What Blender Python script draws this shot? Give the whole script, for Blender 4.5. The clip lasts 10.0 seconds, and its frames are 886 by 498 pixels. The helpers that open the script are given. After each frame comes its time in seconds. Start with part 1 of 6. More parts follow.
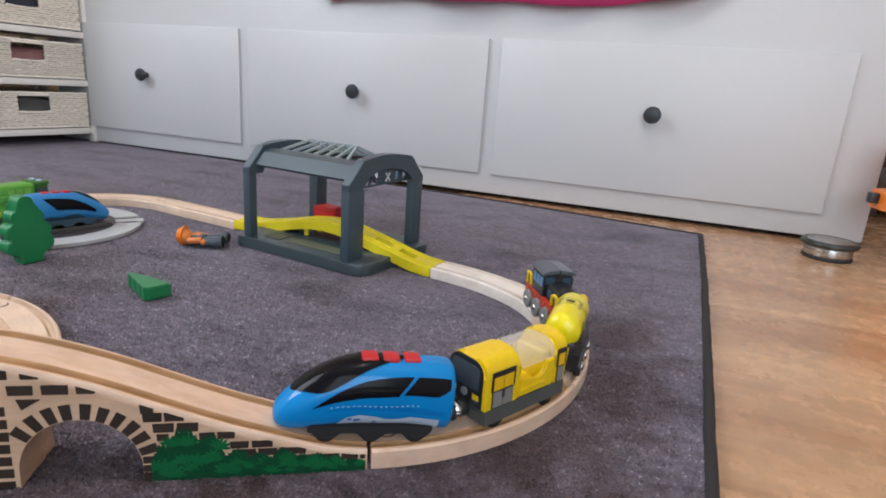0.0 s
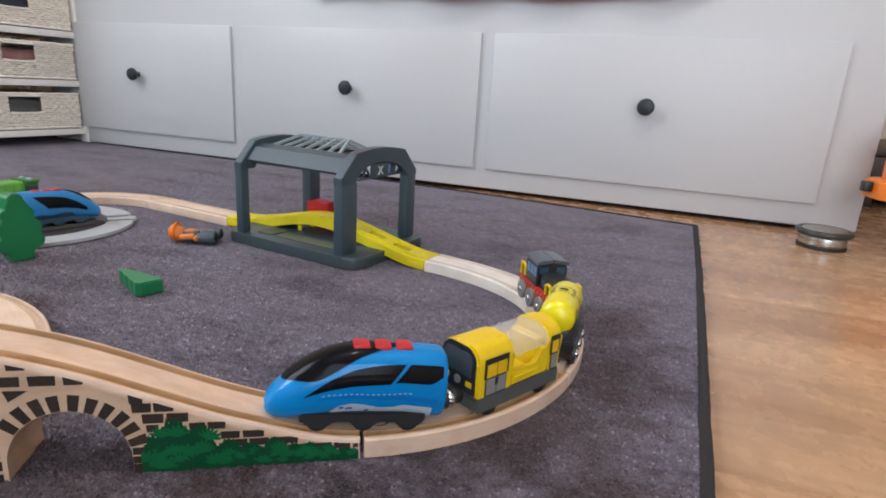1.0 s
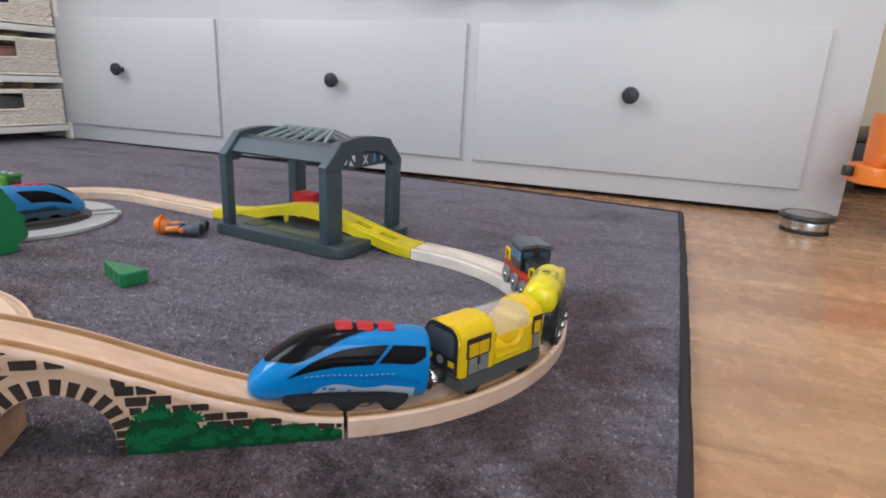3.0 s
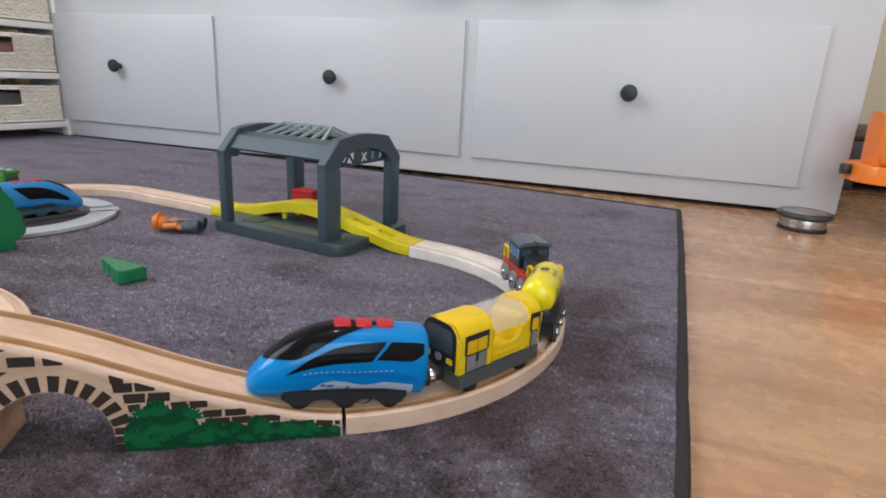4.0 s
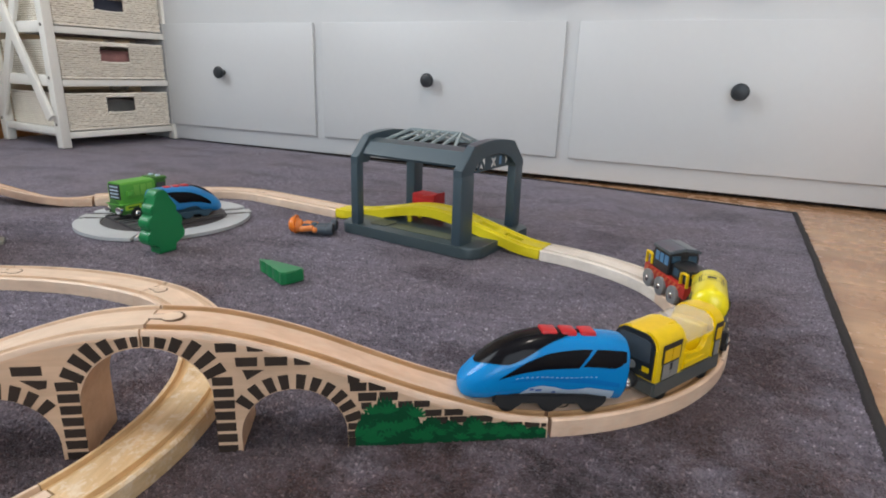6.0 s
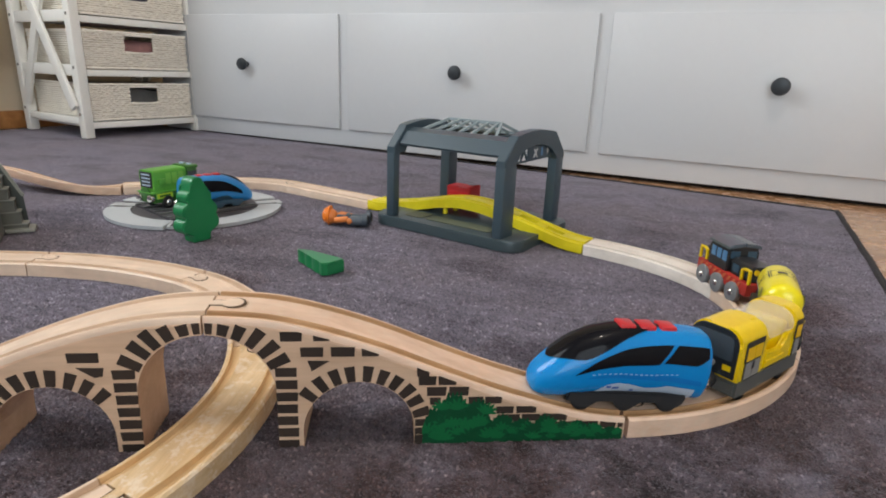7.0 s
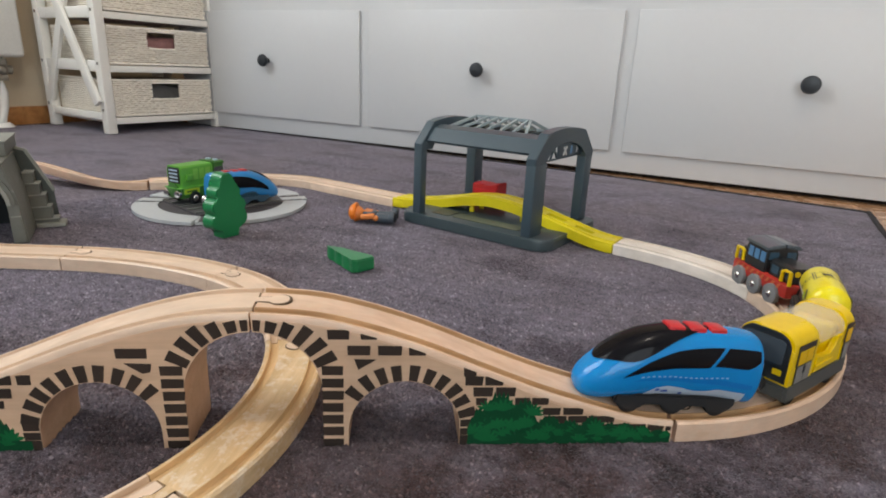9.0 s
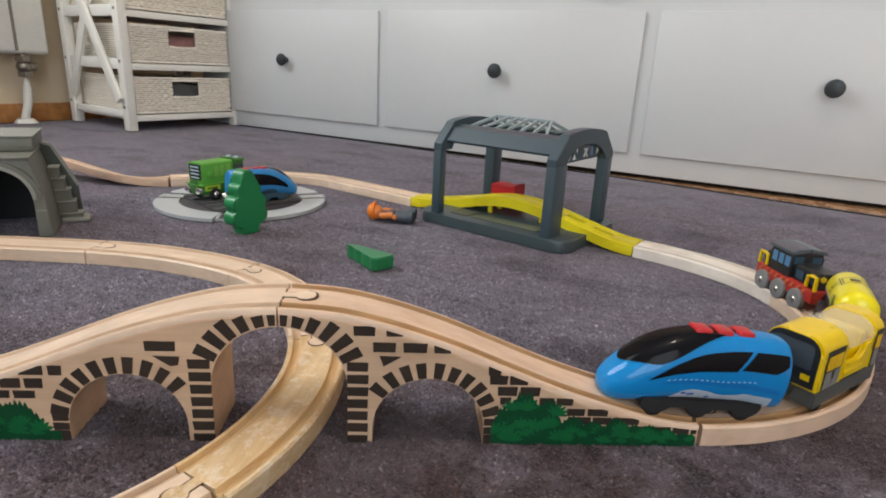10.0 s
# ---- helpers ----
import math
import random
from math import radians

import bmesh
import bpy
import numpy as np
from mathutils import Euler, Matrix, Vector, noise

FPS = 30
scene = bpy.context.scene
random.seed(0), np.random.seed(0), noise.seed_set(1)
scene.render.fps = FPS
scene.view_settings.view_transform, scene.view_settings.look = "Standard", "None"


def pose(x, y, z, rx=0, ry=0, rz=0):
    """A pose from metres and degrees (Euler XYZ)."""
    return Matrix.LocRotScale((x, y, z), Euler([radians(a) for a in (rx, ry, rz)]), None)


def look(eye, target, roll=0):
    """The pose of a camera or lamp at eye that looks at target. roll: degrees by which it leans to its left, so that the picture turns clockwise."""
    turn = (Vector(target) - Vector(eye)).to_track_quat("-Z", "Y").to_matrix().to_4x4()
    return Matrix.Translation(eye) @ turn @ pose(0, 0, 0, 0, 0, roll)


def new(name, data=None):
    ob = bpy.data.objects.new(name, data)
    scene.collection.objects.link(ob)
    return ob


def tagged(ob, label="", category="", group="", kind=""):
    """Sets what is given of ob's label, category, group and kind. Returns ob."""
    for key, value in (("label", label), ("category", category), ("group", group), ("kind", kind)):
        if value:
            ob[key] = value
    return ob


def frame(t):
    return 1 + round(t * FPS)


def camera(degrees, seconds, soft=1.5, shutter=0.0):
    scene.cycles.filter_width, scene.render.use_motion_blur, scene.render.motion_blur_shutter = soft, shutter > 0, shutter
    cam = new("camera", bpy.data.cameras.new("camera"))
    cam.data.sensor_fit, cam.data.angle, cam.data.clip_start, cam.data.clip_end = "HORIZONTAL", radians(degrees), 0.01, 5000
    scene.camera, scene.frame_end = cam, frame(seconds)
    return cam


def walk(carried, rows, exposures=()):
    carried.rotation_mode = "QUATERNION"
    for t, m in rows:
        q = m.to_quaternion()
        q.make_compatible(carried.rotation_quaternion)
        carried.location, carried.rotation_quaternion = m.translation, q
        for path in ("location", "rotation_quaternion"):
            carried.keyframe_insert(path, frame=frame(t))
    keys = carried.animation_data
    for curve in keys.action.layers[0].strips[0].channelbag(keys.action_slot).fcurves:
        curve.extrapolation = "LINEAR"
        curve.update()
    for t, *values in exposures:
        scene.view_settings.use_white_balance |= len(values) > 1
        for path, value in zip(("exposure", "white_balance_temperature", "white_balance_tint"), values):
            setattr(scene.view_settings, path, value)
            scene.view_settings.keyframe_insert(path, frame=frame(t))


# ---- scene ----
cam = camera(75.3, 10.0, soft=1.85)
PATH = [
    (0, (0.089, -0.031, 0.228), (-0.573, 1.776, -0.315), 4.1),
    (0.5, (0.089, -0.029, 0.222), (-0.569, 1.779, -0.322), 3.8),
    (1, (0.093, -0.029, 0.22), (-0.559, 1.781, -0.326), 3.4),
    (1.5, (0.097, -0.03, 0.219), (-0.546, 1.782, -0.329), 3.1),
    (2, (0.101, -0.029, 0.214), (-0.536, 1.786, -0.333), 2.9),
    (2.5, (0.102, -0.031, 0.213), (-0.526, 1.785, -0.341), 2.7),
    (4, (0.102, -0.032, 0.213), (-0.514, 1.784, -0.357), 2.9),
    (4.5, (0.101, -0.038, 0.217), (-0.538, 1.768, -0.358), 2.6),
    (5, (0.09, -0.062, 0.224), (-0.603, 1.722, -0.359), 2.1),
    (5.5, (0.059, -0.076, 0.223), (-0.696, 1.682, -0.361), 1.8),
    (6, (0.017, -0.08, 0.222), (-0.769, 1.662, -0.366), 1.8),
    (7.5, (-0.031, -0.08, 0.204), (-0.853, 1.643, -0.393), 2.5),
    (8, (-0.036, -0.081, 0.204), (-0.865, 1.638, -0.395), 2.5),
    (8.5, (-0.04, -0.083, 0.205), (-0.874, 1.632, -0.397), 2.4),
    (9, (-0.045, -0.085, 0.206), (-0.892, 1.623, -0.398), 2.5),
    (9.5, (-0.053, -0.089, 0.204), (-0.917, 1.61, -0.4), 2.7),
    (10, (-0.052, -0.089, 0.204), (-0.936, 1.6, -0.398), 3.0),
]
walk(cam, [(t, look(eye, target, roll)) for t, eye, target, roll in PATH], [(0, 0.0, 6530, 13), (4.5, 0.0, 6500, 12), (6, -0.05, 6700, 10), (7.5, -0.06, 6900, 10), (10, -0.09, 7050, 10)])

# ---- world, sun, lamps ----
world = bpy.data.worlds.new("sky")
scene.world = world
world.use_nodes = True
wn = world.node_tree.nodes
sky = wn.new("ShaderNodeTexSky")
sky.sky_type = "NISHITA"
sky.sun_disc = False
sky.sun_elevation, sky.sun_rotation = radians(38), radians(250)
world.node_tree.links.new(sky.outputs[0], wn["Background"].inputs[0])
wn["Background"].inputs[1].default_value = 0.10


def area_lamp(name, m, w, h, watts, color):
    data = bpy.data.lights.new(name, "AREA")
    data.shape, data.size, data.size_y, data.energy, data.color = "RECTANGLE", w, h, watts, color
    ob = new(name, data)
    ob.matrix_world = m
    return ob


# daylight in the window over the radiator and in the glazed door of the opposite wall, and a warm ceiling lamp
area_lamp("window_light", look((-1.86, -0.35, 1.45), (0.0, -0.1, 0.2)), 1.25, 1.15, 37, (0.78, 0.89, 1.0))
area_lamp("window_light_rear", look((0.95, -1.78, 1.12), (0.25, 0.6, 0.5)), 1.5, 1.8, 34, (0.78, 0.89, 1.0))
bulb = bpy.data.lights.new("ceiling_bulb", "POINT")
bulb.energy, bulb.color, bulb.shadow_soft_size = 27, (1.0, 0.93, 0.86), 0.06
new("ceiling_bulb", bulb).location = (0.05, 0.1, 2.12)


# ---- materials ----
def nodes_of(name):
    m = bpy.data.materials.new(name)
    m.use_nodes = True
    return m, m.node_tree.nodes, m.node_tree.links, m.node_tree.nodes["Principled BSDF"]


def surface(name, color, rough=0.5, metal=0.0, coarse=(12, 0.12), fine=(220, 0.08), bump=(400, 0.05), coat=0.0, spread=0.0, stretch=(1, 1, 1), spec=0.5):
    """A painted, plastic or metal surface: base colour with a broad and a fine variation, and fine relief."""
    m, n, l, p = nodes_of(name)
    tc = n.new("ShaderNodeTexCoord")
    mp = n.new("ShaderNodeMapping")
    mp.inputs["Scale"].default_value = stretch
    l.new(tc.outputs["Object"], mp.inputs[0])
    a, b, c = n.new("ShaderNodeTexNoise"), n.new("ShaderNodeTexNoise"), n.new("ShaderNodeTexNoise")
    for node, s in ((a, coarse[0]), (b, fine[0]), (c, bump[0])):
        node.inputs["Scale"].default_value = s
        node.inputs["Detail"].default_value = 4
        l.new(mp.outputs[0], node.inputs["Vector"])
    add = n.new("ShaderNodeMath"); add.operation = "MULTIPLY_ADD"
    add.inputs[1].default_value, add.inputs[2].default_value = coarse[1] * 2, 1 - coarse[1] - fine[1]
    l.new(a.outputs[0], add.inputs[0])
    add2 = n.new("ShaderNodeMath"); add2.operation = "MULTIPLY_ADD"
    add2.inputs[1].default_value = fine[1] * 2
    l.new(b.outputs[0], add2.inputs[0]); l.new(add.outputs[0], add2.inputs[2])
    last = add2
    if spread:
        info = n.new("ShaderNodeObjectInfo")
        sp = n.new("ShaderNodeMath"); sp.operation = "MULTIPLY_ADD"
        sp.inputs[1].default_value, sp.inputs[2].default_value = spread * 2, 1 - spread
        l.new(info.outputs["Random"], sp.inputs[0])
        mul = n.new("ShaderNodeMath"); mul.operation = "MULTIPLY"
        l.new(add2.outputs[0], mul.inputs[0]); l.new(sp.outputs[0], mul.inputs[1])
        last = mul
    mix = n.new("ShaderNodeVectorMath"); mix.operation = "SCALE"
    mix.inputs[0].default_value = color
    l.new(last.outputs[0], mix.inputs["Scale"])
    l.new(mix.outputs[0], p.inputs["Base Color"])
    rr = n.new("ShaderNodeMath"); rr.operation = "MULTIPLY_ADD"
    rr.inputs[1].default_value, rr.inputs[2].default_value = 0.16, rough - 0.08
    l.new(a.outputs[0], rr.inputs[0]); l.new(rr.outputs[0], p.inputs["Roughness"])
    p.inputs["Metallic"].default_value = metal
    p.inputs["Specular IOR Level"].default_value = spec
    p.inputs["Coat Weight"].default_value = coat
    p.inputs["Coat Roughness"].default_value = 0.12
    bp = n.new("ShaderNodeBump")
    bp.inputs["Strength"].default_value, bp.inputs["Distance"].default_value = bump[1], 0.001
    l.new(c.outputs[0], bp.inputs["Height"]); l.new(bp.outputs[0], p.inputs["Normal"])
    return m


def wood(name, light, dark, scale=(6, 90, 90), rough=0.45, coat=0.0, spread=0.06, bump=0.12, contrast=(0.35, 0.7), swirl=0.6, scuff=0.0, grain=0.18, patch=85.0, pale=(0.60, 0.50, 0.38)):
    """Wood with its grain along the local x axis, each piece a little different."""
    m, n, l, p = nodes_of(name)
    tc, info, mp = n.new("ShaderNodeTexCoord"), n.new("ShaderNodeObjectInfo"), n.new("ShaderNodeMapping")
    mp.inputs["Scale"].default_value = scale
    off = n.new("ShaderNodeVectorMath"); off.operation = "MULTIPLY_ADD"
    off.inputs[1].default_value = (1, 1, 1)
    sc = n.new("ShaderNodeVectorMath"); sc.operation = "SCALE"
    sc.inputs[0].default_value = (13.0, 7.0, 3.0)
    l.new(info.outputs["Random"], sc.inputs["Scale"])
    l.new(tc.outputs["Object"], mp.inputs[0])
    l.new(mp.outputs[0], off.inputs[0]); l.new(sc.outputs[0], off.inputs[2])
    a, b = n.new("ShaderNodeTexNoise"), n.new("ShaderNodeTexNoise")
    a.inputs["Scale"].default_value, a.inputs["Detail"].default_value, a.inputs["Distortion"].default_value = 1.0, 6, swirl
    b.inputs["Scale"].default_value, b.inputs["Detail"].default_value = 7.0, 3
    l.new(off.outputs[0], a.inputs["Vector"]); l.new(off.outputs[0], b.inputs["Vector"])
    ramp = n.new("ShaderNodeValToRGB")
    ramp.color_ramp.elements[0].position, ramp.color_ramp.elements[0].color = contrast[0], (*dark, 1)
    ramp.color_ramp.elements[1].position, ramp.color_ramp.elements[1].color = contrast[1], (*light, 1)
    l.new(a.outputs[0], ramp.inputs[0])
    k = n.new("ShaderNodeMath"); k.operation = "MULTIPLY_ADD"
    k.inputs[1].default_value, k.inputs[2].default_value = grain, 1 - grain / 2 - spread
    l.new(b.outputs[0], k.inputs[0])
    k2 = n.new("ShaderNodeMath"); k2.operation = "MULTIPLY_ADD"
    k2.inputs[1].default_value = spread * 2
    l.new(info.outputs["Random"], k2.inputs[0]); l.new(k.outputs[0], k2.inputs[2])
    mul = n.new("ShaderNodeVectorMath"); mul.operation = "SCALE"
    l.new(ramp.outputs[0], mul.inputs[0]); l.new(k2.outputs[0], mul.inputs["Scale"])
    w = n.new("ShaderNodeTexNoise")
    w.inputs["Scale"].default_value, w.inputs["Detail"].default_value = 38.0, 5
    shift = n.new("ShaderNodeVectorMath"); shift.operation = "ADD"
    l.new(tc.outputs["Object"], shift.inputs[0]); l.new(sc.outputs[0], shift.inputs[1])
    l.new(shift.outputs[0], w.inputs["Vector"])
    wr = n.new("ShaderNodeMath"); wr.operation = "MULTIPLY_ADD"
    wr.inputs[1].default_value, wr.inputs[2].default_value = 0.14, rough - 0.07
    l.new(w.outputs[0], wr.inputs[0]); l.new(wr.outputs[0], p.inputs["Roughness"])
    ww = n.new("ShaderNodeMath"); ww.operation = "MULTIPLY_ADD"
    ww.inputs[1].default_value, ww.inputs[2].default_value = 0.52, 0.74
    l.new(w.outputs[0], ww.inputs[0])
    worn = n.new("ShaderNodeVectorMath"); worn.operation = "SCALE"
    l.new(mul.outputs[0], worn.inputs[0]); l.new(ww.outputs[0], worn.inputs["Scale"])
    if not scuff:
        l.new(worn.outputs[0], p.inputs["Base Color"])
    sn = n.new("ShaderNodeTexNoise")
    sn.inputs["Scale"].default_value, sn.inputs["Detail"].default_value, sn.inputs["Roughness"].default_value = patch, 6, 0.7
    l.new(tc.outputs["Object"], sn.inputs["Vector"])
    sr = n.new("ShaderNodeValToRGB")
    sr.color_ramp.elements[0].position, sr.color_ramp.elements[0].color = 0.50, (0, 0, 0, 1)
    sr.color_ramp.elements[1].position, sr.color_ramp.elements[1].color = 0.62, (scuff, scuff, scuff, 1)
    l.new(sn.outputs[0], sr.inputs[0])
    sm = n.new("ShaderNodeMix"); sm.data_type = "RGBA"
    sm.inputs[7].default_value = (*pale, 1)
    l.new(sr.outputs[0], sm.inputs[0]); l.new(worn.outputs[0], sm.inputs[6])
    if scuff:
        l.new(sm.outputs[2], p.inputs["Base Color"])
    p.inputs["Coat Weight"].default_value, p.inputs["Coat Roughness"].default_value = coat, 0.2
    bp = n.new("ShaderNodeBump")
    bp.inputs["Strength"].default_value, bp.inputs["Distance"].default_value = bump, 0.0006
    l.new(b.outputs[0], bp.inputs["Height"]); l.new(bp.outputs[0], p.inputs["Normal"])
    return m


def clear_plastic(name):
    """Thin clear plastic, scratched; a milky white paints in the ceiling's reflection."""
    m, n, l, p = nodes_of(name)
    p.inputs["Base Color"].default_value = (0.88, 0.87, 0.84, 1)
    p.inputs["Roughness"].default_value = 0.10
    tc, sn = n.new("ShaderNodeTexCoord"), n.new("ShaderNodeTexNoise")
    sn.inputs["Scale"].default_value, sn.inputs["Detail"].default_value = 140.0, 5
    l.new(tc.outputs["Object"], sn.inputs["Vector"])
    k = n.new("ShaderNodeMath"); k.operation = "MULTIPLY_ADD"
    k.inputs[1].default_value, k.inputs[2].default_value = 0.16, 0.12
    l.new(sn.outputs[0], k.inputs[0]); l.new(k.outputs[0], p.inputs["Alpha"])
    return m


BROWN_SMUDGE_SHADE, GREY_PATCH, FAINT_SHADE = (0.56, 0.44, 0.40), (0.52, 0.49, 0.51), (0.74, 0.65, 0.61)
# brown smudges, with foreground shade painted in too: x, y, reach and tint
SMUDGES_AND_SHADE = (
    (-0.22, 0.04, 0.19, BROWN_SMUDGE_SHADE), (0.00, 0.11, 0.12, BROWN_SMUDGE_SHADE), (-0.10, 0.165, 0.060, BROWN_SMUDGE_SHADE), (0.09, 0.26, 0.045, BROWN_SMUDGE_SHADE), (0.080, 0.42, 0.062, BROWN_SMUDGE_SHADE), (0.074, 0.53, 0.055, BROWN_SMUDGE_SHADE),
    (-0.067, 0.386, 0.026, GREY_PATCH), (-0.132, 0.320, 0.028, GREY_PATCH), (-0.006, 0.212, 0.048, GREY_PATCH), (0.040, 0.285, 0.034, BROWN_SMUDGE_SHADE),
    (0.060, 1.00, 0.060, GREY_PATCH), (-0.25, 0.50, 0.035, GREY_PATCH), (-0.44, 0.30, 0.040, BROWN_SMUDGE_SHADE),
    (-0.03, 0.20, 0.12, FAINT_SHADE), (0.050, 0.33, 0.085, FAINT_SHADE),
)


def carpet(name, per_island):
    """Short purple-grey pile: single tufts, speckles, and broad brushed patches."""
    m, n, l, p = nodes_of(name)
    tc = n.new("ShaderNodeTexCoord")
    big, mid, tiny = n.new("ShaderNodeTexNoise"), n.new("ShaderNodeTexNoise"), n.new("ShaderNodeTexNoise")
    mp = n.new("ShaderNodeMapping")
    mp.inputs["Scale"].default_value = (1.0, 1.9, 1.0)
    l.new(tc.outputs["Object"], mp.inputs[0])
    for node, s, d in ((big, 8, 6), (mid, 75, 4), (tiny, 420, 2)):
        node.inputs["Scale"].default_value, node.inputs["Detail"].default_value = s, d
        l.new(mp.outputs[0], node.inputs["Vector"])
    ramp = n.new("ShaderNodeValToRGB")
    e = ramp.color_ramp.elements
    e[0].position, e[0].color = 0.35, (0.66, 0.64, 0.66, 1)
    e[1].position, e[1].color = 0.50, (1.03, 1.03, 1.04, 1)
    l.new(big.outputs[0], ramp.inputs[0])
    k = n.new("ShaderNodeMath"); k.operation = "MULTIPLY_ADD"
    k.inputs[1].default_value, k.inputs[2].default_value = 1.5, 0.27
    l.new(mid.outputs[0], k.inputs[0])
    src = tiny.outputs[0]
    if per_island:
        src = n.new("ShaderNodeNewGeometry").outputs["Random Per Island"]
    r2 = n.new("ShaderNodeValToRGB")
    e = r2.color_ramp.elements
    e[0].position, e[0].color = 0.0, (0.066, 0.056, 0.068, 1)
    e[1].position, e[1].color = 1.0, (0.37, 0.335, 0.37, 1)
    for at, shade in ((0.18, (0.120, 0.105, 0.128, 1)), (0.80, (0.163, 0.143, 0.172, 1)), (0.93, (0.210, 0.188, 0.222, 1))):
        r2.color_ramp.elements.new(at).color = shade
    l.new(src, r2.inputs[0])
    m1 = n.new("ShaderNodeVectorMath"); m1.operation = "MULTIPLY"
    l.new(ramp.outputs[0], m1.inputs[0]); l.new(r2.outputs[0], m1.inputs[1])
    m2 = n.new("ShaderNodeVectorMath"); m2.operation = "SCALE"
    l.new(m1.outputs[0], m2.inputs[0]); l.new(k.outputs[0], m2.inputs["Scale"])
    hue = n.new("ShaderNodeTexNoise")
    hue.inputs["Scale"].default_value, hue.inputs["Detail"].default_value = 4.5, 5
    l.new(tc.outputs["Object"], hue.inputs["Vector"])
    r3 = n.new("ShaderNodeValToRGB")
    e = r3.color_ramp.elements
    e[0].position, e[0].color = 0.43, (1.06, 1.06, 1.10, 1)
    e[1].position, e[1].color = 0.60, (0.95, 0.90, 0.88, 1)
    l.new(hue.outputs[0], r3.inputs[0])
    m3 = n.new("ShaderNodeVectorMath"); m3.operation = "MULTIPLY"
    l.new(m2.outputs[0], m3.inputs[0]); l.new(r3.outputs[0], m3.inputs[1])
    # brown smudges and painted-in foreground shade, with ragged outlines
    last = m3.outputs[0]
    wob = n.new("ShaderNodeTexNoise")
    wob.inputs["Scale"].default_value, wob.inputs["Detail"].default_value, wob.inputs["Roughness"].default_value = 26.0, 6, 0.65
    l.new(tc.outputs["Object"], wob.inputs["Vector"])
    for x, y, reach, tint in SMUDGES_AND_SHADE:
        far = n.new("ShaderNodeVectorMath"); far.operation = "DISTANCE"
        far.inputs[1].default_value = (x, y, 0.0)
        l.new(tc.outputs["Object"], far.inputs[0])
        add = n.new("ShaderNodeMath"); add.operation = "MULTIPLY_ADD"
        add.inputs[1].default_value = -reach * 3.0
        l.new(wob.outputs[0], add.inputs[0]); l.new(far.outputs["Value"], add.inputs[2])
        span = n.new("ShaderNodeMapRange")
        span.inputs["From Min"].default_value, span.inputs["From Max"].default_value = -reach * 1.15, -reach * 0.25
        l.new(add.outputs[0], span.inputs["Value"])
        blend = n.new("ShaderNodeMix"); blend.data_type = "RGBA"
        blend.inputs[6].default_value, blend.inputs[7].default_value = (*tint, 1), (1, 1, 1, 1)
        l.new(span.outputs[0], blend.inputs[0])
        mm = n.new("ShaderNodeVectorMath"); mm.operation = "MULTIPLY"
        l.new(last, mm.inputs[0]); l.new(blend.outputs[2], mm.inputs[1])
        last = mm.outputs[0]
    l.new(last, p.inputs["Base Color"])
    p.inputs["Roughness"].default_value = 0.95
    p.inputs["Sheen Weight"].default_value = 0.23
    p.inputs["Sheen Roughness"].default_value = 0.38
    p.inputs["Sheen Tint"].default_value = (0.80, 0.76, 0.86, 1)
    bp = n.new("ShaderNodeBump")
    bp.inputs["Strength"].default_value, bp.inputs["Distance"].default_value = 0.6, 0.003
    l.new(tiny.outputs[0], bp.inputs["Height"]); l.new(bp.outputs[0], p.inputs["Normal"])
    return m


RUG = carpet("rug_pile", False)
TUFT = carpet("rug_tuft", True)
BINDING = surface("rug_binding", (0.022, 0.02, 0.022), 0.9, fine=(900, 0.3), bump=(900, 0.5))
LAMINATE = wood("laminate_oak", (0.55, 0.335, 0.190), (0.36, 0.185, 0.096), (1.1, 15, 15), 0.27, 0.2, 0.06, 0.004, (0.30, 0.66), 0.5, grain=0.55)
BEECH = wood("beech_track", (0.74, 0.575, 0.45), (0.66, 0.485, 0.36), (9, 110, 110), 0.42, scuff=0.22)
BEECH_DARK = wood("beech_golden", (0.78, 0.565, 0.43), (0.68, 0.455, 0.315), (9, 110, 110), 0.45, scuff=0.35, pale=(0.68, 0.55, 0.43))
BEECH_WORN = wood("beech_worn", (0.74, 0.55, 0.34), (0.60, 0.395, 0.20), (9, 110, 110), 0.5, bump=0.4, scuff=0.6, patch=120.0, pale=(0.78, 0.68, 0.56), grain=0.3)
# beech for the bridge sides, their shade put into a darker colour
BEECH_WALL_SHADE = wood("beech_bridge", (0.66, 0.455, 0.315), (0.58, 0.38, 0.25), (9, 110, 110), 0.55)
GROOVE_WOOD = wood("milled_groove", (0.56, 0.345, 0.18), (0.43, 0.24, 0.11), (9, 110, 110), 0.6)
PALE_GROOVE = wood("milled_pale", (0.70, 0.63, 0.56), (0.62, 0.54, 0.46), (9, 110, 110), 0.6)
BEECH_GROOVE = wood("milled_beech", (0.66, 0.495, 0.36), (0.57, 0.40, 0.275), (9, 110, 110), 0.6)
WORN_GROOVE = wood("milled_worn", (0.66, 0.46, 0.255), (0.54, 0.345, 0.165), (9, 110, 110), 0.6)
PALE = wood("birch_pale", (0.78, 0.72, 0.66), (0.70, 0.63, 0.56), (9, 110, 110), 0.6)
GROOVE_GAP = surface("joint_gap", (0.085, 0.05, 0.028), 0.9)
WHITE_FOIL = surface("white_foil", (0.585, 0.598, 0.610), 0.42, coarse=(3, 0.03), fine=(90, 0.015), bump=(160, 0.03))
WHITE_PAINT = surface("white_painted_wood", (0.86, 0.84, 0.785), 0.5, coarse=(7, 0.06), fine=(160, 0.04), bump=(120, 0.08))
KNOB = surface("knob_anthracite", (0.030, 0.036, 0.042), 0.42, 0.2)
GAP_SHADE = surface("gap_dark", (0.03, 0.02, 0.015), 0.9)
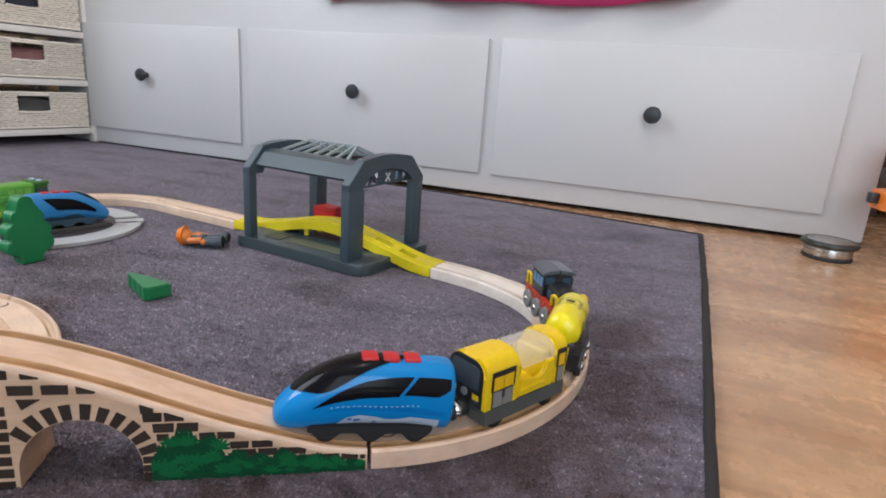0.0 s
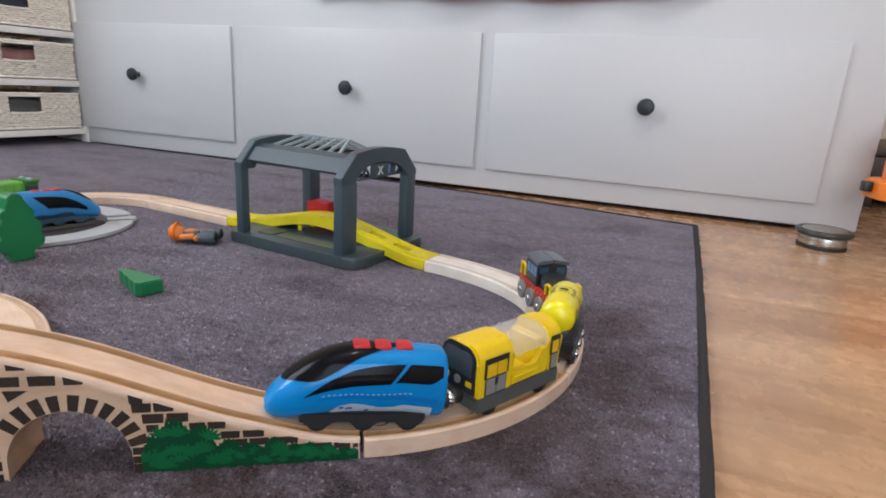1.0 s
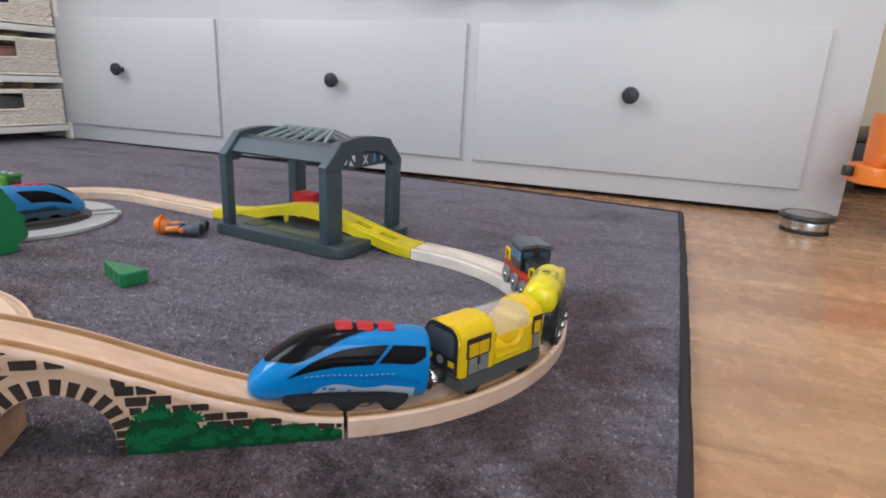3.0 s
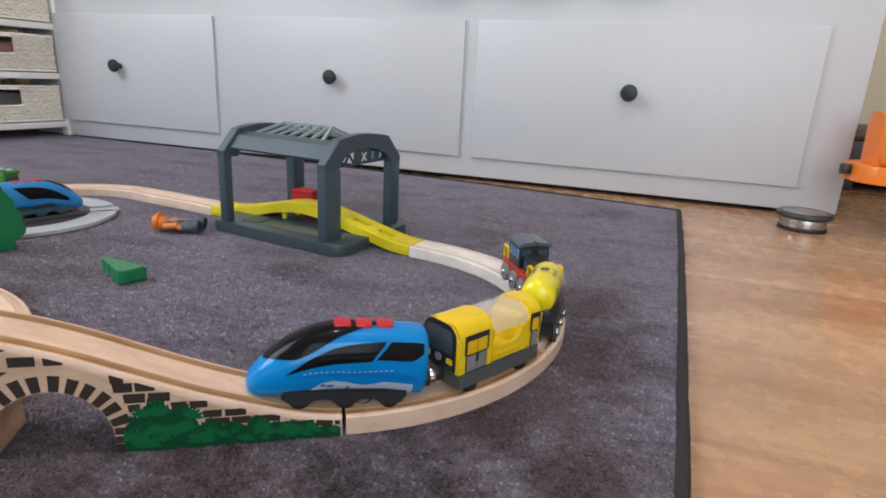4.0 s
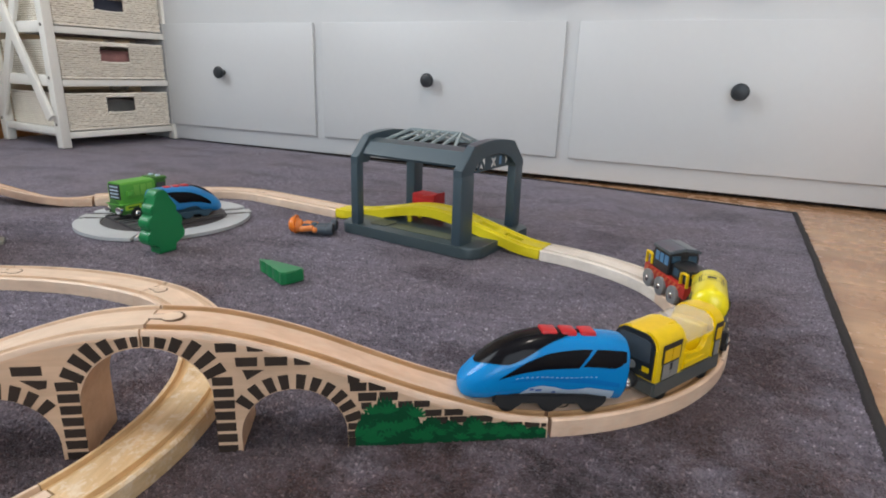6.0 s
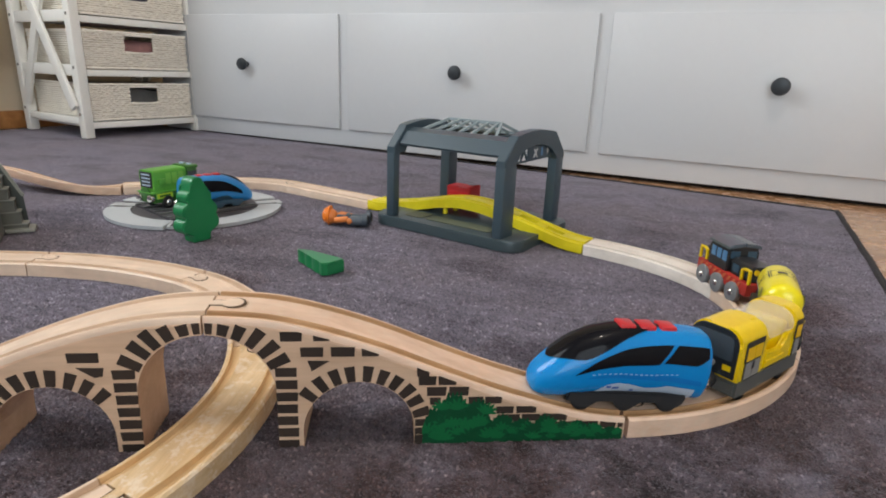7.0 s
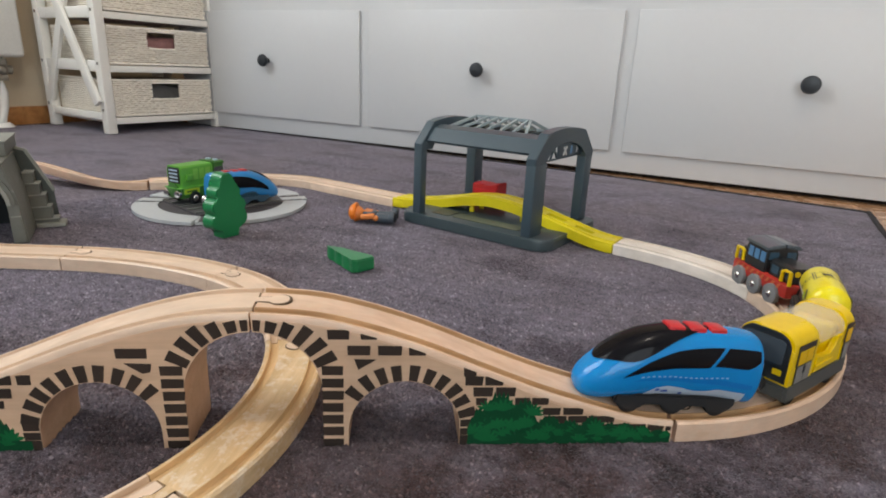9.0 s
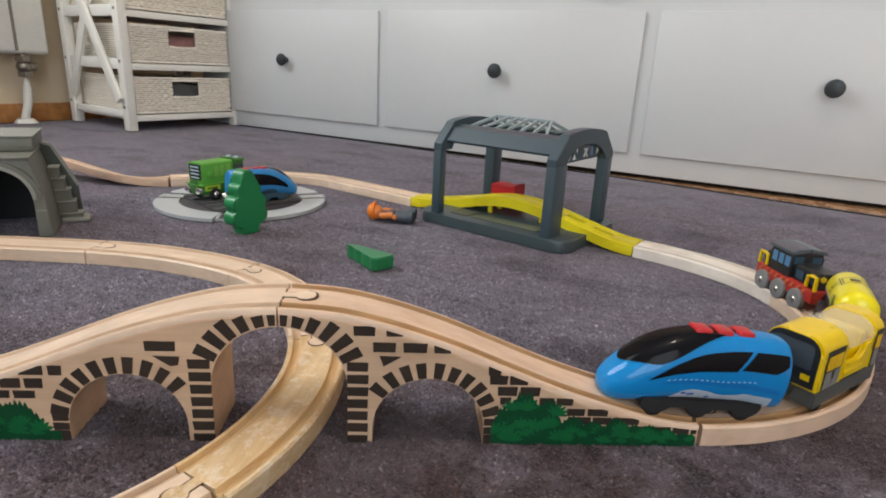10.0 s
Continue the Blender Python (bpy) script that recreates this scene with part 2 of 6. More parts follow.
WICKER = surface("wicker_white", (0.92, 0.86, 0.76), 0.75, coarse=(40, 0.14), fine=(300, 0.12), bump=(500, 0.3), spread=0.1)
WICKER_BACK = surface("wicker_shade", (0.58, 0.49, 0.38), 0.9, coarse=(40, 0.2))
CLOTH = [surface("cloth_" + n, c, 0.95, coarse=(35, 0.4), fine=(300, 0.2), bump=(300, 0.6)) for n, c in (("grey", (0.12, 0.118, 0.115)), ("rose", (0.40, 0.20, 0.19)), ("navy", (0.05, 0.055, 0.08)), ("brown", (0.12, 0.08, 0.06)))]
WALL_CREAM = surface("wall_cream", (0.74, 0.63, 0.47), 0.85, coarse=(4, 0.04), fine=(200, 0.04), bump=(260, 0.3))
WALL_WHITE = surface("wall_white", (0.55, 0.53, 0.50), 0.85, coarse=(4, 0.04), fine=(200, 0.04), bump=(260, 0.3))
CEIL = surface("ceiling_paint", (0.80, 0.79, 0.77), 0.9, bump=(200, 0.2))
SKIRT = wood("skirting_wood", (0.52, 0.26, 0.10), (0.38, 0.17, 0.06), (2, 40, 40), 0.4)
RADIATOR = surface("radiator_enamel", (0.78, 0.77, 0.74), 0.35, coat=0.2)
BRASS_OLD = surface("valve_metal", (0.30, 0.28, 0.25), 0.35, 0.9, coarse=(60, 0.3))
STEEL = surface("brushed_steel", (0.55, 0.54, 0.52), 0.28, 1.0, fine=(600, 0.1), stretch=(1, 1, 12))
CHROME = surface("chrome", (0.72, 0.71, 0.70), 0.12, 1.0, fine=(90, 0.05), bump=(100, 0.01))
RUBBER = surface("black_rubber", (0.014, 0.015, 0.017), 0.6)
RUBBER_SHINY = surface("grey_rubber", (0.034, 0.038, 0.036), 0.28)
BLACK = surface("black_plastic", (0.016, 0.017, 0.019), 0.38, coat=0.1)
BLACK_GLOSS = surface("black_gloss", (0.006, 0.006, 0.008), 0.12, bump=(100, 0.0), spec=0.12)
BLUE = surface("toy_blue", (0.0, 0.212, 0.55), 0.10, coarse=(25, 0.05), fine=(300, 0.02), bump=(150, 0.01), spec=0.35)
BLUE_DEEP = surface("toy_blue_deep", (0.012, 0.10, 0.40), 0.3, coat=0.4, bump=(150, 0.01))
BLUE_SWOOSH = surface("toy_blue_swoosh", (0.0, 0.165, 0.50), 0.2, bump=(150, 0.01))
BLUE_OLD = surface("toy_blue_old", (0.008, 0.20, 0.50), 0.30, coat=0.3, bump=(150, 0.01))
SLATE = surface("slate_grey", (0.060, 0.078, 0.098), 0.42)
BLUE_GREY = surface("toy_blue_grey", (0.03, 0.075, 0.115), 0.4)
WINDOW_BLUE = surface("window_blue", (0.08, 0.22, 0.40), 0.35)
CAB_GREY = surface("cab_roof_grey", (0.075, 0.10, 0.12), 0.28, coat=0.2)
SILVER_PRINT = surface("silver_print", (0.46, 0.58, 0.70), 0.4, 0.1)
PALE_PRINT = surface("pale_print", (0.25, 0.45, 0.68), 0.4)
RED = surface("toy_red", (0.52, 0.012, 0.02), 0.35, coat=0.2)
RED_WAGON = surface("toy_red_chassis", (0.44, 0.03, 0.02), 0.45)
RED_BLOCK = surface("red_block", (0.42, 0.015, 0.02), 0.55)
ORANGE_STRIPE = surface("orange_stripe", (0.55, 0.13, 0.05), 0.5)
YELLOW = surface("toy_yellow", (0.80, 0.55, 0.005), 0.3, coarse=(25, 0.05), coat=0.3, bump=(150, 0.01))
AMBER = surface("amber_print", (0.76, 0.46, 0.004), 0.4)
YELLOW_TANK = surface("tank_yellow", (0.78, 0.66, 0.004), 0.3, coarse=(25, 0.05), coat=0.3, bump=(150, 0.01))
YELLOW_TRACK = surface("track_yellow", (0.72, 0.60, 0.015), 0.42, coarse=(25, 0.06), bump=(200, 0.03))
GREY_PRINT = surface("grey_print", (0.22, 0.215, 0.20), 0.5)
GREY_WINDOW = surface("grey_windscreen", (0.055, 0.065, 0.075), 0.25, coat=0.3)
WAGON_GREY = surface("wagon_grey", (0.085, 0.09, 0.085), 0.45)
WHEEL_GREY = surface("wheel_grey", (0.20, 0.205, 0.21), 0.5)
STATION = surface("station_grey", (0.046, 0.073, 0.092), 0.36, coarse=(18, 0.08), fine=(400, 0.05), bump=(600, 0.08))
STATION_BASE = surface("station_base", (0.044, 0.064, 0.073), 0.36, coarse=(18, 0.08), bump=(600, 0.1))
STATION_PANEL = surface("station_panel", (0.10, 0.115, 0.082), 0.6)
STATION_LIGHT = surface("station_skylight", (0.27, 0.33, 0.35), 0.4)
SIGN_WHITE = surface("sign_white", (0.6, 0.6, 0.6), 0.5)
SIGN_BLUE = surface("sign_blue", (0.12, 0.25, 0.42), 0.5)
GREEN_TREE = surface("tree_green", (0.008, 0.185, 0.062), 0.32, coarse=(30, 0.12), fine=(200, 0.08), coat=0.15, bump=(120, 0.05))
GREEN_PRINT = surface("bush_print", (0.002, 0.110, 0.034), 0.6, coarse=(60, 0.15), spec=0.2)
GREEN_LINE = surface("bush_line", (0.001, 0.056, 0.020), 0.6, spec=0.2)
BRICK_PRINT = surface("brick_print", (0.026, 0.0145, 0.009), 0.8, coarse=(80, 0.2), spread=0.2)
GREEN_LOCO = surface("loco_green", (0.10, 0.36, 0.045), 0.4, coat=0.2)
LIME_SOFT = surface("lime_soft", (0.17, 0.45, 0.07), 0.45)
GREEN_DARK = surface("loco_green_dark", (0.03, 0.13, 0.02), 0.45)
LIME = surface("lime_print", (0.40, 0.55, 0.03), 0.5)
TABLE_GREY = surface("turntable_grey", (0.43, 0.45, 0.465), 0.5, coarse=(20, 0.05))
TABLE_DARK = surface("turntable_dark", (0.055, 0.05, 0.055), 0.6)
ROCK = surface("tunnel_grey", (0.155, 0.160, 0.140), 0.45, coarse=(30, 0.15), fine=(200, 0.1), bump=(150, 0.5))
ROCK_LIGHT = surface("tunnel_step", (0.27, 0.28, 0.255), 0.6)
ROCK_DARK = surface("tunnel_rail", (0.06, 0.072, 0.068), 0.6)
TUNNEL_BLACK = surface("tunnel_inside", (0.012, 0.014, 0.016), 0.8)
ENTRY_GREY = surface("turntable_entry", (0.38, 0.395, 0.40), 0.55)
ORANGE = surface("toy_orange", (0.80, 0.20, 0.015), 0.35, coat=0.2)
ORANGE_SKIN = surface("figure_orange", (0.66, 0.20, 0.045), 0.5)
PINK = surface("blanket_pink", (0.64, 0.05, 0.20), 0.9, coarse=(12, 0.2), fine=(500, 0.15), bump=(700, 0.5))
HEM_WHITE = surface("sheet_white", (0.72, 0.70, 0.70), 0.9)
BROWN = wood("dark_brown_wood", (0.085, 0.045, 0.025), (0.05, 0.024, 0.013), (2, 40, 40), 0.45)
CLEAR = clear_plastic("clear_plastic")


# ---- building helpers ----
def thing(name, m, label, category, group=""):
    ob = new(name)
    ob.empty_display_size = 0.02
    ob.matrix_world = m
    return tagged(ob, label, category, group)


def mesh_of(bm, name, mat, smooth=False):
    me = bpy.data.meshes.new(name)
    bmesh.ops.recalc_face_normals(bm, faces=bm.faces)
    bm.to_mesh(me)
    bm.free()
    me.materials.append(mat)
    if smooth:
        me.polygons.foreach_set("use_smooth", [True] * len(me.polygons))
        me.set_sharp_from_angle(angle=radians(38))
    return me


def part(name, bm, mat, parent, label="", smooth=True):
    ob = new(name, mesh_of(bm, name, mat, smooth))
    ob.parent = parent
    if label:
        tagged(ob, label)
    return ob


def place(name, bm, mat, label, category, kind="", group="", smooth=True):
    ob = new(name, mesh_of(bm, name, mat, smooth))
    return tagged(ob, label, category, group, kind)


def box(x0, x1, y0, y1, z0, z1, bevel=0.0, seg=2, bm=None, m=None):
    bm2 = bmesh.new()
    bmesh.ops.create_cube(bm2, size=1, matrix=Matrix.Translation(((x0 + x1) / 2, (y0 + y1) / 2, (z0 + z1) / 2)) @ Matrix.Diagonal((x1 - x0, y1 - y0, z1 - z0, 1)))
    if bevel:
        bmesh.ops.bevel(bm2, geom=bm2.edges[:], offset=bevel, segments=seg, affect="EDGES", profile=0.5)
    if m is not None:
        bm2.transform(m)
    if bm is None:
        return bm2
    return join(bm, bm2)


def join(bm, other):
    me = bpy.data.meshes.new("tmp")
    other.to_mesh(me)
    other.free()
    bm.from_mesh(me)
    bpy.data.meshes.remove(me)
    return bm


def tube(r, depth, m=None, seg=24, r2=None, bevel=0.0, bm=None):
    """A cylinder along local z about its centre."""
    bm2 = bmesh.new()
    bmesh.ops.create_cone(bm2, cap_ends=True, segments=seg, radius1=r, radius2=r if r2 is None else r2, depth=depth)
    if bevel:
        caps = [e for e in bm2.edges if abs(e.verts[0].co.z - e.verts[1].co.z) < 1e-9]
        bmesh.ops.bevel(bm2, geom=caps, offset=bevel, segments=2, affect="EDGES", profile=0.5)
    if m is not None:
        bm2.transform(m)
    return bm2 if bm is None else join(bm, bm2)


def ball(r, m=None, bm=None, u=20, v=12):
    bm2 = bmesh.new()
    bmesh.ops.create_uvsphere(bm2, u_segments=u, v_segments=v, radius=r)
    if m is not None:
        bm2.transform(m)
    return bm2 if bm is None else join(bm, bm2)


def prism(outline, depth, m=None, bevel=0.0, bm=None):
    """The outline (x, y) raised from z = 0 to depth."""
    bm2 = bmesh.new()
    low = [bm2.verts.new((x, y, 0)) for x, y in outline]
    high = [bm2.verts.new((x, y, depth)) for x, y in outline]
    n = len(outline)
    bm2.faces.new(low[::-1])
    top = bm2.faces.new(high)
    for i in range(n):
        bm2.faces.new((low[i], low[(i + 1) % n], high[(i + 1) % n], high[i]))
    if bevel:
        bmesh.ops.bevel(bm2, geom=[e for e in top.edges], offset=bevel, segments=2, affect="EDGES", profile=0.5)
    if m is not None:
        bm2.transform(m)
    return bm2 if bm is None else join(bm, bm2)


def sweep(points, section, bm=None, closed=True):
    """section: (sideways, up) pairs, carried along points; sideways is level, to the left of the way."""
    bm = bm or bmesh.new()
    rings = []
    n = len(points)
    for i, p in enumerate(points):
        t = (Vector(points[min(i + 1, n - 1)]) - Vector(points[max(i - 1, 0)])).normalized()
        side = Vector((-t.y, t.x, 0)).normalized()
        up = t.cross(side) * -1
        up = side.cross(t) * -1
        rings.append([bm.verts.new(Vector(p) + side * a + up * b) for a, b in section])
    k = len(section)
    for r0, r1 in zip(rings, rings[1:]):
        for j in range(k if closed else k - 1):
            bm.faces.new((r0[j], r0[(j + 1) % k], r1[(j + 1) % k], r1[j]))
    if closed:
        bm.faces.new(rings[0])
        bm.faces.new(rings[-1][::-1])
    return bm


def hermite(p0, h0, p1, h1, n=14, z0=0.012, z1=0.012):
    """A level curve from p0 to p1 with the headings h0 and h1 in degrees."""
    p0, p1 = Vector((*p0, 0)), Vector((*p1, 0))
    d = (p1 - p0).length
    turn = abs(radians((h1 - h0 + 180) % 360 - 180))
    d *= 1 + turn * turn / 24
    t0, t1 = Vector((math.cos(radians(h0)), math.sin(radians(h0)), 0)) * d, Vector((math.cos(radians(h1)), math.sin(radians(h1)), 0)) * d
    out = []
    for i in range(n + 1):
        s = i / n
        p = p0 * (2 * s**3 - 3 * s * s + 1) + t0 * (s**3 - 2 * s * s + s) + p1 * (3 * s * s - 2 * s**3) + t1 * (s**3 - s * s)
        p.z = z0 + (z1 - z0) * (3 * s * s - 2 * s**3)
        out.append(tuple(p))
    return out


# ---- the room ----
FLOOR_Z = -0.007
X0, X1, Y0, Y1, CEIL_Z = -1.93, 1.9, -1.8, 2.18, 2.45
place("floor", box(X0 - 0.1, X1 + 0.1, Y0 - 0.1, Y1 + 0.1, FLOOR_Z - 0.05, FLOOR_Z - 0.004), LAMINATE, "oak laminate floor of warm brown boards", "floor", "structure")
place("ceiling", box(X0 - 0.1, X1 + 0.1, Y0 - 0.1, Y1 + 0.1, CEIL_Z, CEIL_Z + 0.1), CEIL, "plain white painted room ceiling", "ceiling", "structure")
place("wall_north", box(X0 - 0.1, X1 + 0.1, Y1, Y1 + 0.1, FLOOR_Z, CEIL_Z), WALL_CREAM, "cream painted wall behind the bed", "wall", "structure")
place("wall_east", box(X1, X1 + 0.1, Y0, Y1, FLOOR_Z, CEIL_Z), WALL_WHITE, "white painted plain side wall", "wall", "structure")


def wall_with_window(name, label, along, a0, a1, w0, w1, s0, s1, at):
    """A wall with one window opening from w0 to w1 along it and s0 to s1 in height."""
    bm = bmesh.new()
    for p, q, z0, z1 in ((a0, w0, FLOOR_Z, CEIL_Z), (w1, a1, FLOOR_Z, CEIL_Z), (w0, w1, FLOOR_Z, s0), (w0, w1, s1, CEIL_Z)):
        if along == "y":
            box(at - 0.1, at, p, q, z0, z1, bm=bm)
        else:
            box(p, q, at - 0.1, at, z0, z1, bm=bm)
    wall = place(name, bm, WALL_CREAM if along == "y" else WALL_WHITE, label, "wall", "structure")
    bm = bmesh.new()
    for p, q, z0, z1 in ((w0, w0 + 0.05, s0, s1), (w1 - 0.05, w1, s0, s1), (w0 + 0.05, w1 - 0.05, s0, s0 + 0.05), (w0 + 0.05, w1 - 0.05, s1 - 0.05, s1), ((w0 + w1) / 2 - 0.03, (w0 + w1) / 2 + 0.03, s0 + 0.05, s1 - 0.05)):
        if along == "y":
            box(at - 0.09, at - 0.03, p, q, z0, z1, bm=bm)
        else:
            box(p, q, at - 0.09, at - 0.03, z0, z1, bm=bm)
    part("window_frame", bm, WHITE_PAINT, wall)


wall_with_window("wall_west", "cream painted wall with a window over the radiator", "y", Y0 - 0.1, Y1, -1.0, 0.3, 0.9, 2.1, X0)
wall_with_window("wall_south", "white painted wall with a wide glazed garden door", "x", X0, X1, 0.15, 1.75, 0.15, 2.1, Y0)
sk = bmesh.new()
box(X0, X0 + 0.014, Y0, Y1, FLOOR_Z, 0.045, 0.004, bm=sk)
place("baseboard", sk, SKIRT, "low orange-brown wooden skirting along the wall", "baseboard", "structure")

# laminate boards, long side along x
def plank_mesh(a, b):
    return mesh_of(box(a, b, -0.0955, 0.0955, -0.004, 0, 0.0006, 1), "plank", LAMINATE)


full_plank = plank_mesh(-0.64, 0.64)
floor = bpy.data.objects["floor"]
for row in range(15):
    for col in range(2):
        x = 0.18 + (row * 0.47 % 1.0) * 0.9 - 0.5 + col * 1.2806
        if x - 0.6 > X1:
            continue
        ob = new("plank", full_plank if x + 0.64 < X1 - 0.005 else plank_mesh(-0.64, X1 - 0.005 - x))
        ob.location = (x, -0.72 + row * 0.1914, FLOOR_Z)
        ob.parent = floor

# ---- rug ----
RUG_EDGE = [(0.137, -0.9), (0.146, 0.267), (0.153, 0.4445), (0.166, 0.781), (0.174, 1.103), (-0.2, 1.155), (-1.0, 1.215), (-1.86, 1.25), (-1.86, -0.9)]
bm = prism(RUG_EDGE, 0.0050, Matrix.Translation((0, 0, -0.0068)))
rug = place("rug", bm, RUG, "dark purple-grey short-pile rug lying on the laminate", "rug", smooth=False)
bm = bmesh.new()
edge = [Vector((x, y, -0.0028)) for x, y in RUG_EDGE[:5]]
fine_edge = []
for a, b in zip(edge, edge[1:]):
    for i in range(24):
        p = a.lerp(b, i / 24)
        p.x += 0.0009 * noise.noise(Vector((0, p.y * 23, 0.3))) + 0.0006 * noise.noise(Vector((0, p.y * 90, 2.3)))
        fine_edge.append(p)
fine_edge.append(edge[-1])
sweep(fine_edge, [(0.0048 * math.cos(a) - 0.0020, 0.0044 * math.sin(a)) for a in [i * math.pi / 5 for i in range(10)]], bm)
part("binding", bm, BINDING, rug, "black bound rug edge")
bm = bmesh.new()
sweep([Vector((x, y, -0.003)) for x, y in RUG_EDGE[4:8]], [(0.0032 * math.cos(a), 0.004 * math.sin(a)) for a in [i * math.pi / 4 for i in range(8)]], bm)
part("binding", bm, BINDING, rug, "black bound rug edge")

# ---- daybed with three drawers ----
BED_Y = 1.2138
bed = thing("daybed", pose(0, 0, FLOOR_Z), "white daybed with three wide drawers beside the rug", "bed")
BX0, BX1 = -1.62, 0.456
Z = -FLOOR_Z
bm = box(BX0, BX1, BED_Y, BED_Y + 0.02, Z + 0.003, 0.49 + Z, 0.0015)
part("front_panel", bm, WHITE_FOIL, bed)
part("end_panel", box(BX1 - 0.022, BX1, BED_Y + 0.0205, 2.1, 0.012 + Z, 0.62 + Z, 0.002), WHITE_FOIL, bed)
part("end_panel", box(BX0, BX0 + 0.022, BED_Y + 0.0205, 2.1, 0.012 + Z, 0.62 + Z, 0.002), WHITE_FOIL, bed)
part("slat_base", box(BX0 + 0.023, BX1 - 0.023, BED_Y + 0.021, 2.09, 0.36 + Z, 0.38 + Z), WHITE_PAINT, bed)
# added dark strip: the shade under the bed, put into colour
part("plinth", box(BX0 + 0.02, BX1 - 0.03, BED_Y + 0.03, BED_Y + 0.05, 0.0, 0.010 + Z), GAP_SHADE, bed)
for x0, x1, knob_x in ((-1.590, -0.951, -1.262), (-0.9225, -0.2935, -0.610), (-0.2645, 0.3800, 0.056)):
    d = part("drawer", box(x0, x1, BED_Y - 0.0072, BED_Y - 0.0003, 0.047 + Z, 0.333 + Z, 0.0010), WHITE_FOIL, bed)
    kb = bmesh.new()
    profile = [(0.0075, 0), (0.0065, 0.006), (0.0075, 0.010), (0.0135, 0.014), (0.0165, 0.019), (0.0165, 0.023), (0.0135, 0.027), (0.006, 0.029), (0.0, 0.0292)]
    vs = [[kb.verts.new((knob_x + r * math.cos(a), BED_Y - 0.0080 - h, 0.2025 + Z + r * math.sin(a))) for a in [i * math.tau / 20 for i in range(20)]] for r, h in profile[:-1]]
    tip = kb.verts.new((knob_x, BED_Y - 0.0080 - 0.0292, 0.2025 + Z))
    for r0, r1 in zip(vs, vs[1:]):
        for i in range(20):
            kb.faces.new((r0[i], r0[(i + 1) % 20], r1[(i + 1) % 20], r1[i]))
    for i in range(20):
        kb.faces.new((vs[-1][i], vs[-1][(i + 1) % 20], tip))
    part("knob", kb, KNOB, d, "round anthracite knob")
mattress = place("mattress", box(BX0 + 0.03, BX1 - 0.03, BED_Y + 0.025, 2.08, 0.381, 0.52, 0.03, 3), HEM_WHITE, "white mattress lying in the daybed", "mattress")
# pink cover, hanging over the front edge with a wavy hem
bm = bmesh.new()
rows = []
for i in range(61):
    x = -0.70 + i / 60 * 0.86
    wave = 0.004 * math.sin(x * 9) + 0.003 * math.sin(x * 23 + 1) + 0.002 * noise.noise(Vector((x * 14, 0, 0)))
    lift = 0.045 * max(0, (x - 0.02) / 0.14) ** 2
    bulge = 0.006 * math.sin(x * 31) + 0.005 * math.sin(x * 13)
    rows.append([bm.verts.new(p) for p in ((x, BED_Y + 0.5, 0.545), (x, BED_Y + 0.05, 0.545), (x, BED_Y + 0.0, 0.53), (x, BED_Y - 0.022 - bulge, 0.49), (x, BED_Y - 0.02 - bulge, 0.44 + lift), (x, BED_Y - 0.019 - bulge, 0.404 + wave + lift))])
for r0, r1 in zip(rows, rows[1:]):
    for j in range(5):
        bm.faces.new((r0[j], r0[j + 1], r1[j + 1], r1[j]))
cover = place("bed_cover", bm, PINK, "magenta pink bed cover hanging over the daybed's front", "blanket")
mod = cover.modifiers.new("thickness", "SOLIDIFY")
mod.thickness, mod.offset = 0.006, 1

# ---- shelf with baskets ----
shelf = thing("basket_shelf", pose(-1.518, 0.882, 0, 0, 0, 84 - 90), "white painted wooden shelf with three wicker baskets", "shelf")
# local: y runs along the basket front, x towards the back is negative
SW, SD, SH = 0.35, 0.32, 0.56
for x in (-0.028, -SD):
    for y in (0.0, SW - 0.024):
        part("post", box(x, x + 0.028, y, y + 0.024, 0, SH, 0.0025), WHITE_PAINT, shelf)
for z in (0.024, 0.157, 0.288, 0.418, 0.545):
    part("rail", box(-0.022, -0.004, 0.0245, SW - 0.0245, z, z + 0.017, 0.002), WHITE_PAINT, shelf)
    for y in (0.003, SW - 0.021):
        part("rail", box(-SD + 0.0285, -0.0285, y, y + 0.018, z + (0.01 if z < 0.1 else 0), z + 0.028, 0.002), WHITE_PAINT, shelf)
    part("shelf_board", box(-SD + 0.03, -0.0225, 0.0225, SW - 0.0225, z + 0.002, z + 0.010), WHITE_PAINT, shelf)
for y in (-0.001, SW - 0.011):
    for sign in (1, -1):
        L, ang = 0.555, math.atan2(0.46, 0.262) * sign
        b = box(-L / 2, L / 2, 0, 0.010, -0.0145, 0.0145, 0.002)
        b.transform(Matrix.Translation((-SD / 2, y - (0.0105 if sign > 0 else 0.0) * (1 if y < 0 else 0), 0.318)) @ Matrix.Rotation(ang, 4, "Y"))
        part("cross_brace", b, WHITE_PAINT, shelf)
for z in (0.055, 0.172, 0.300, 0.43):
    for x in (-0.014, -SD + 0.014):
        part("screw", tube(0.0038, 0.002, Matrix.Translation((x, -0.0008, z + 0.006)) @ Matrix.Rotation(radians(90), 4, "X"), 12), BRASS_OLD, shelf)


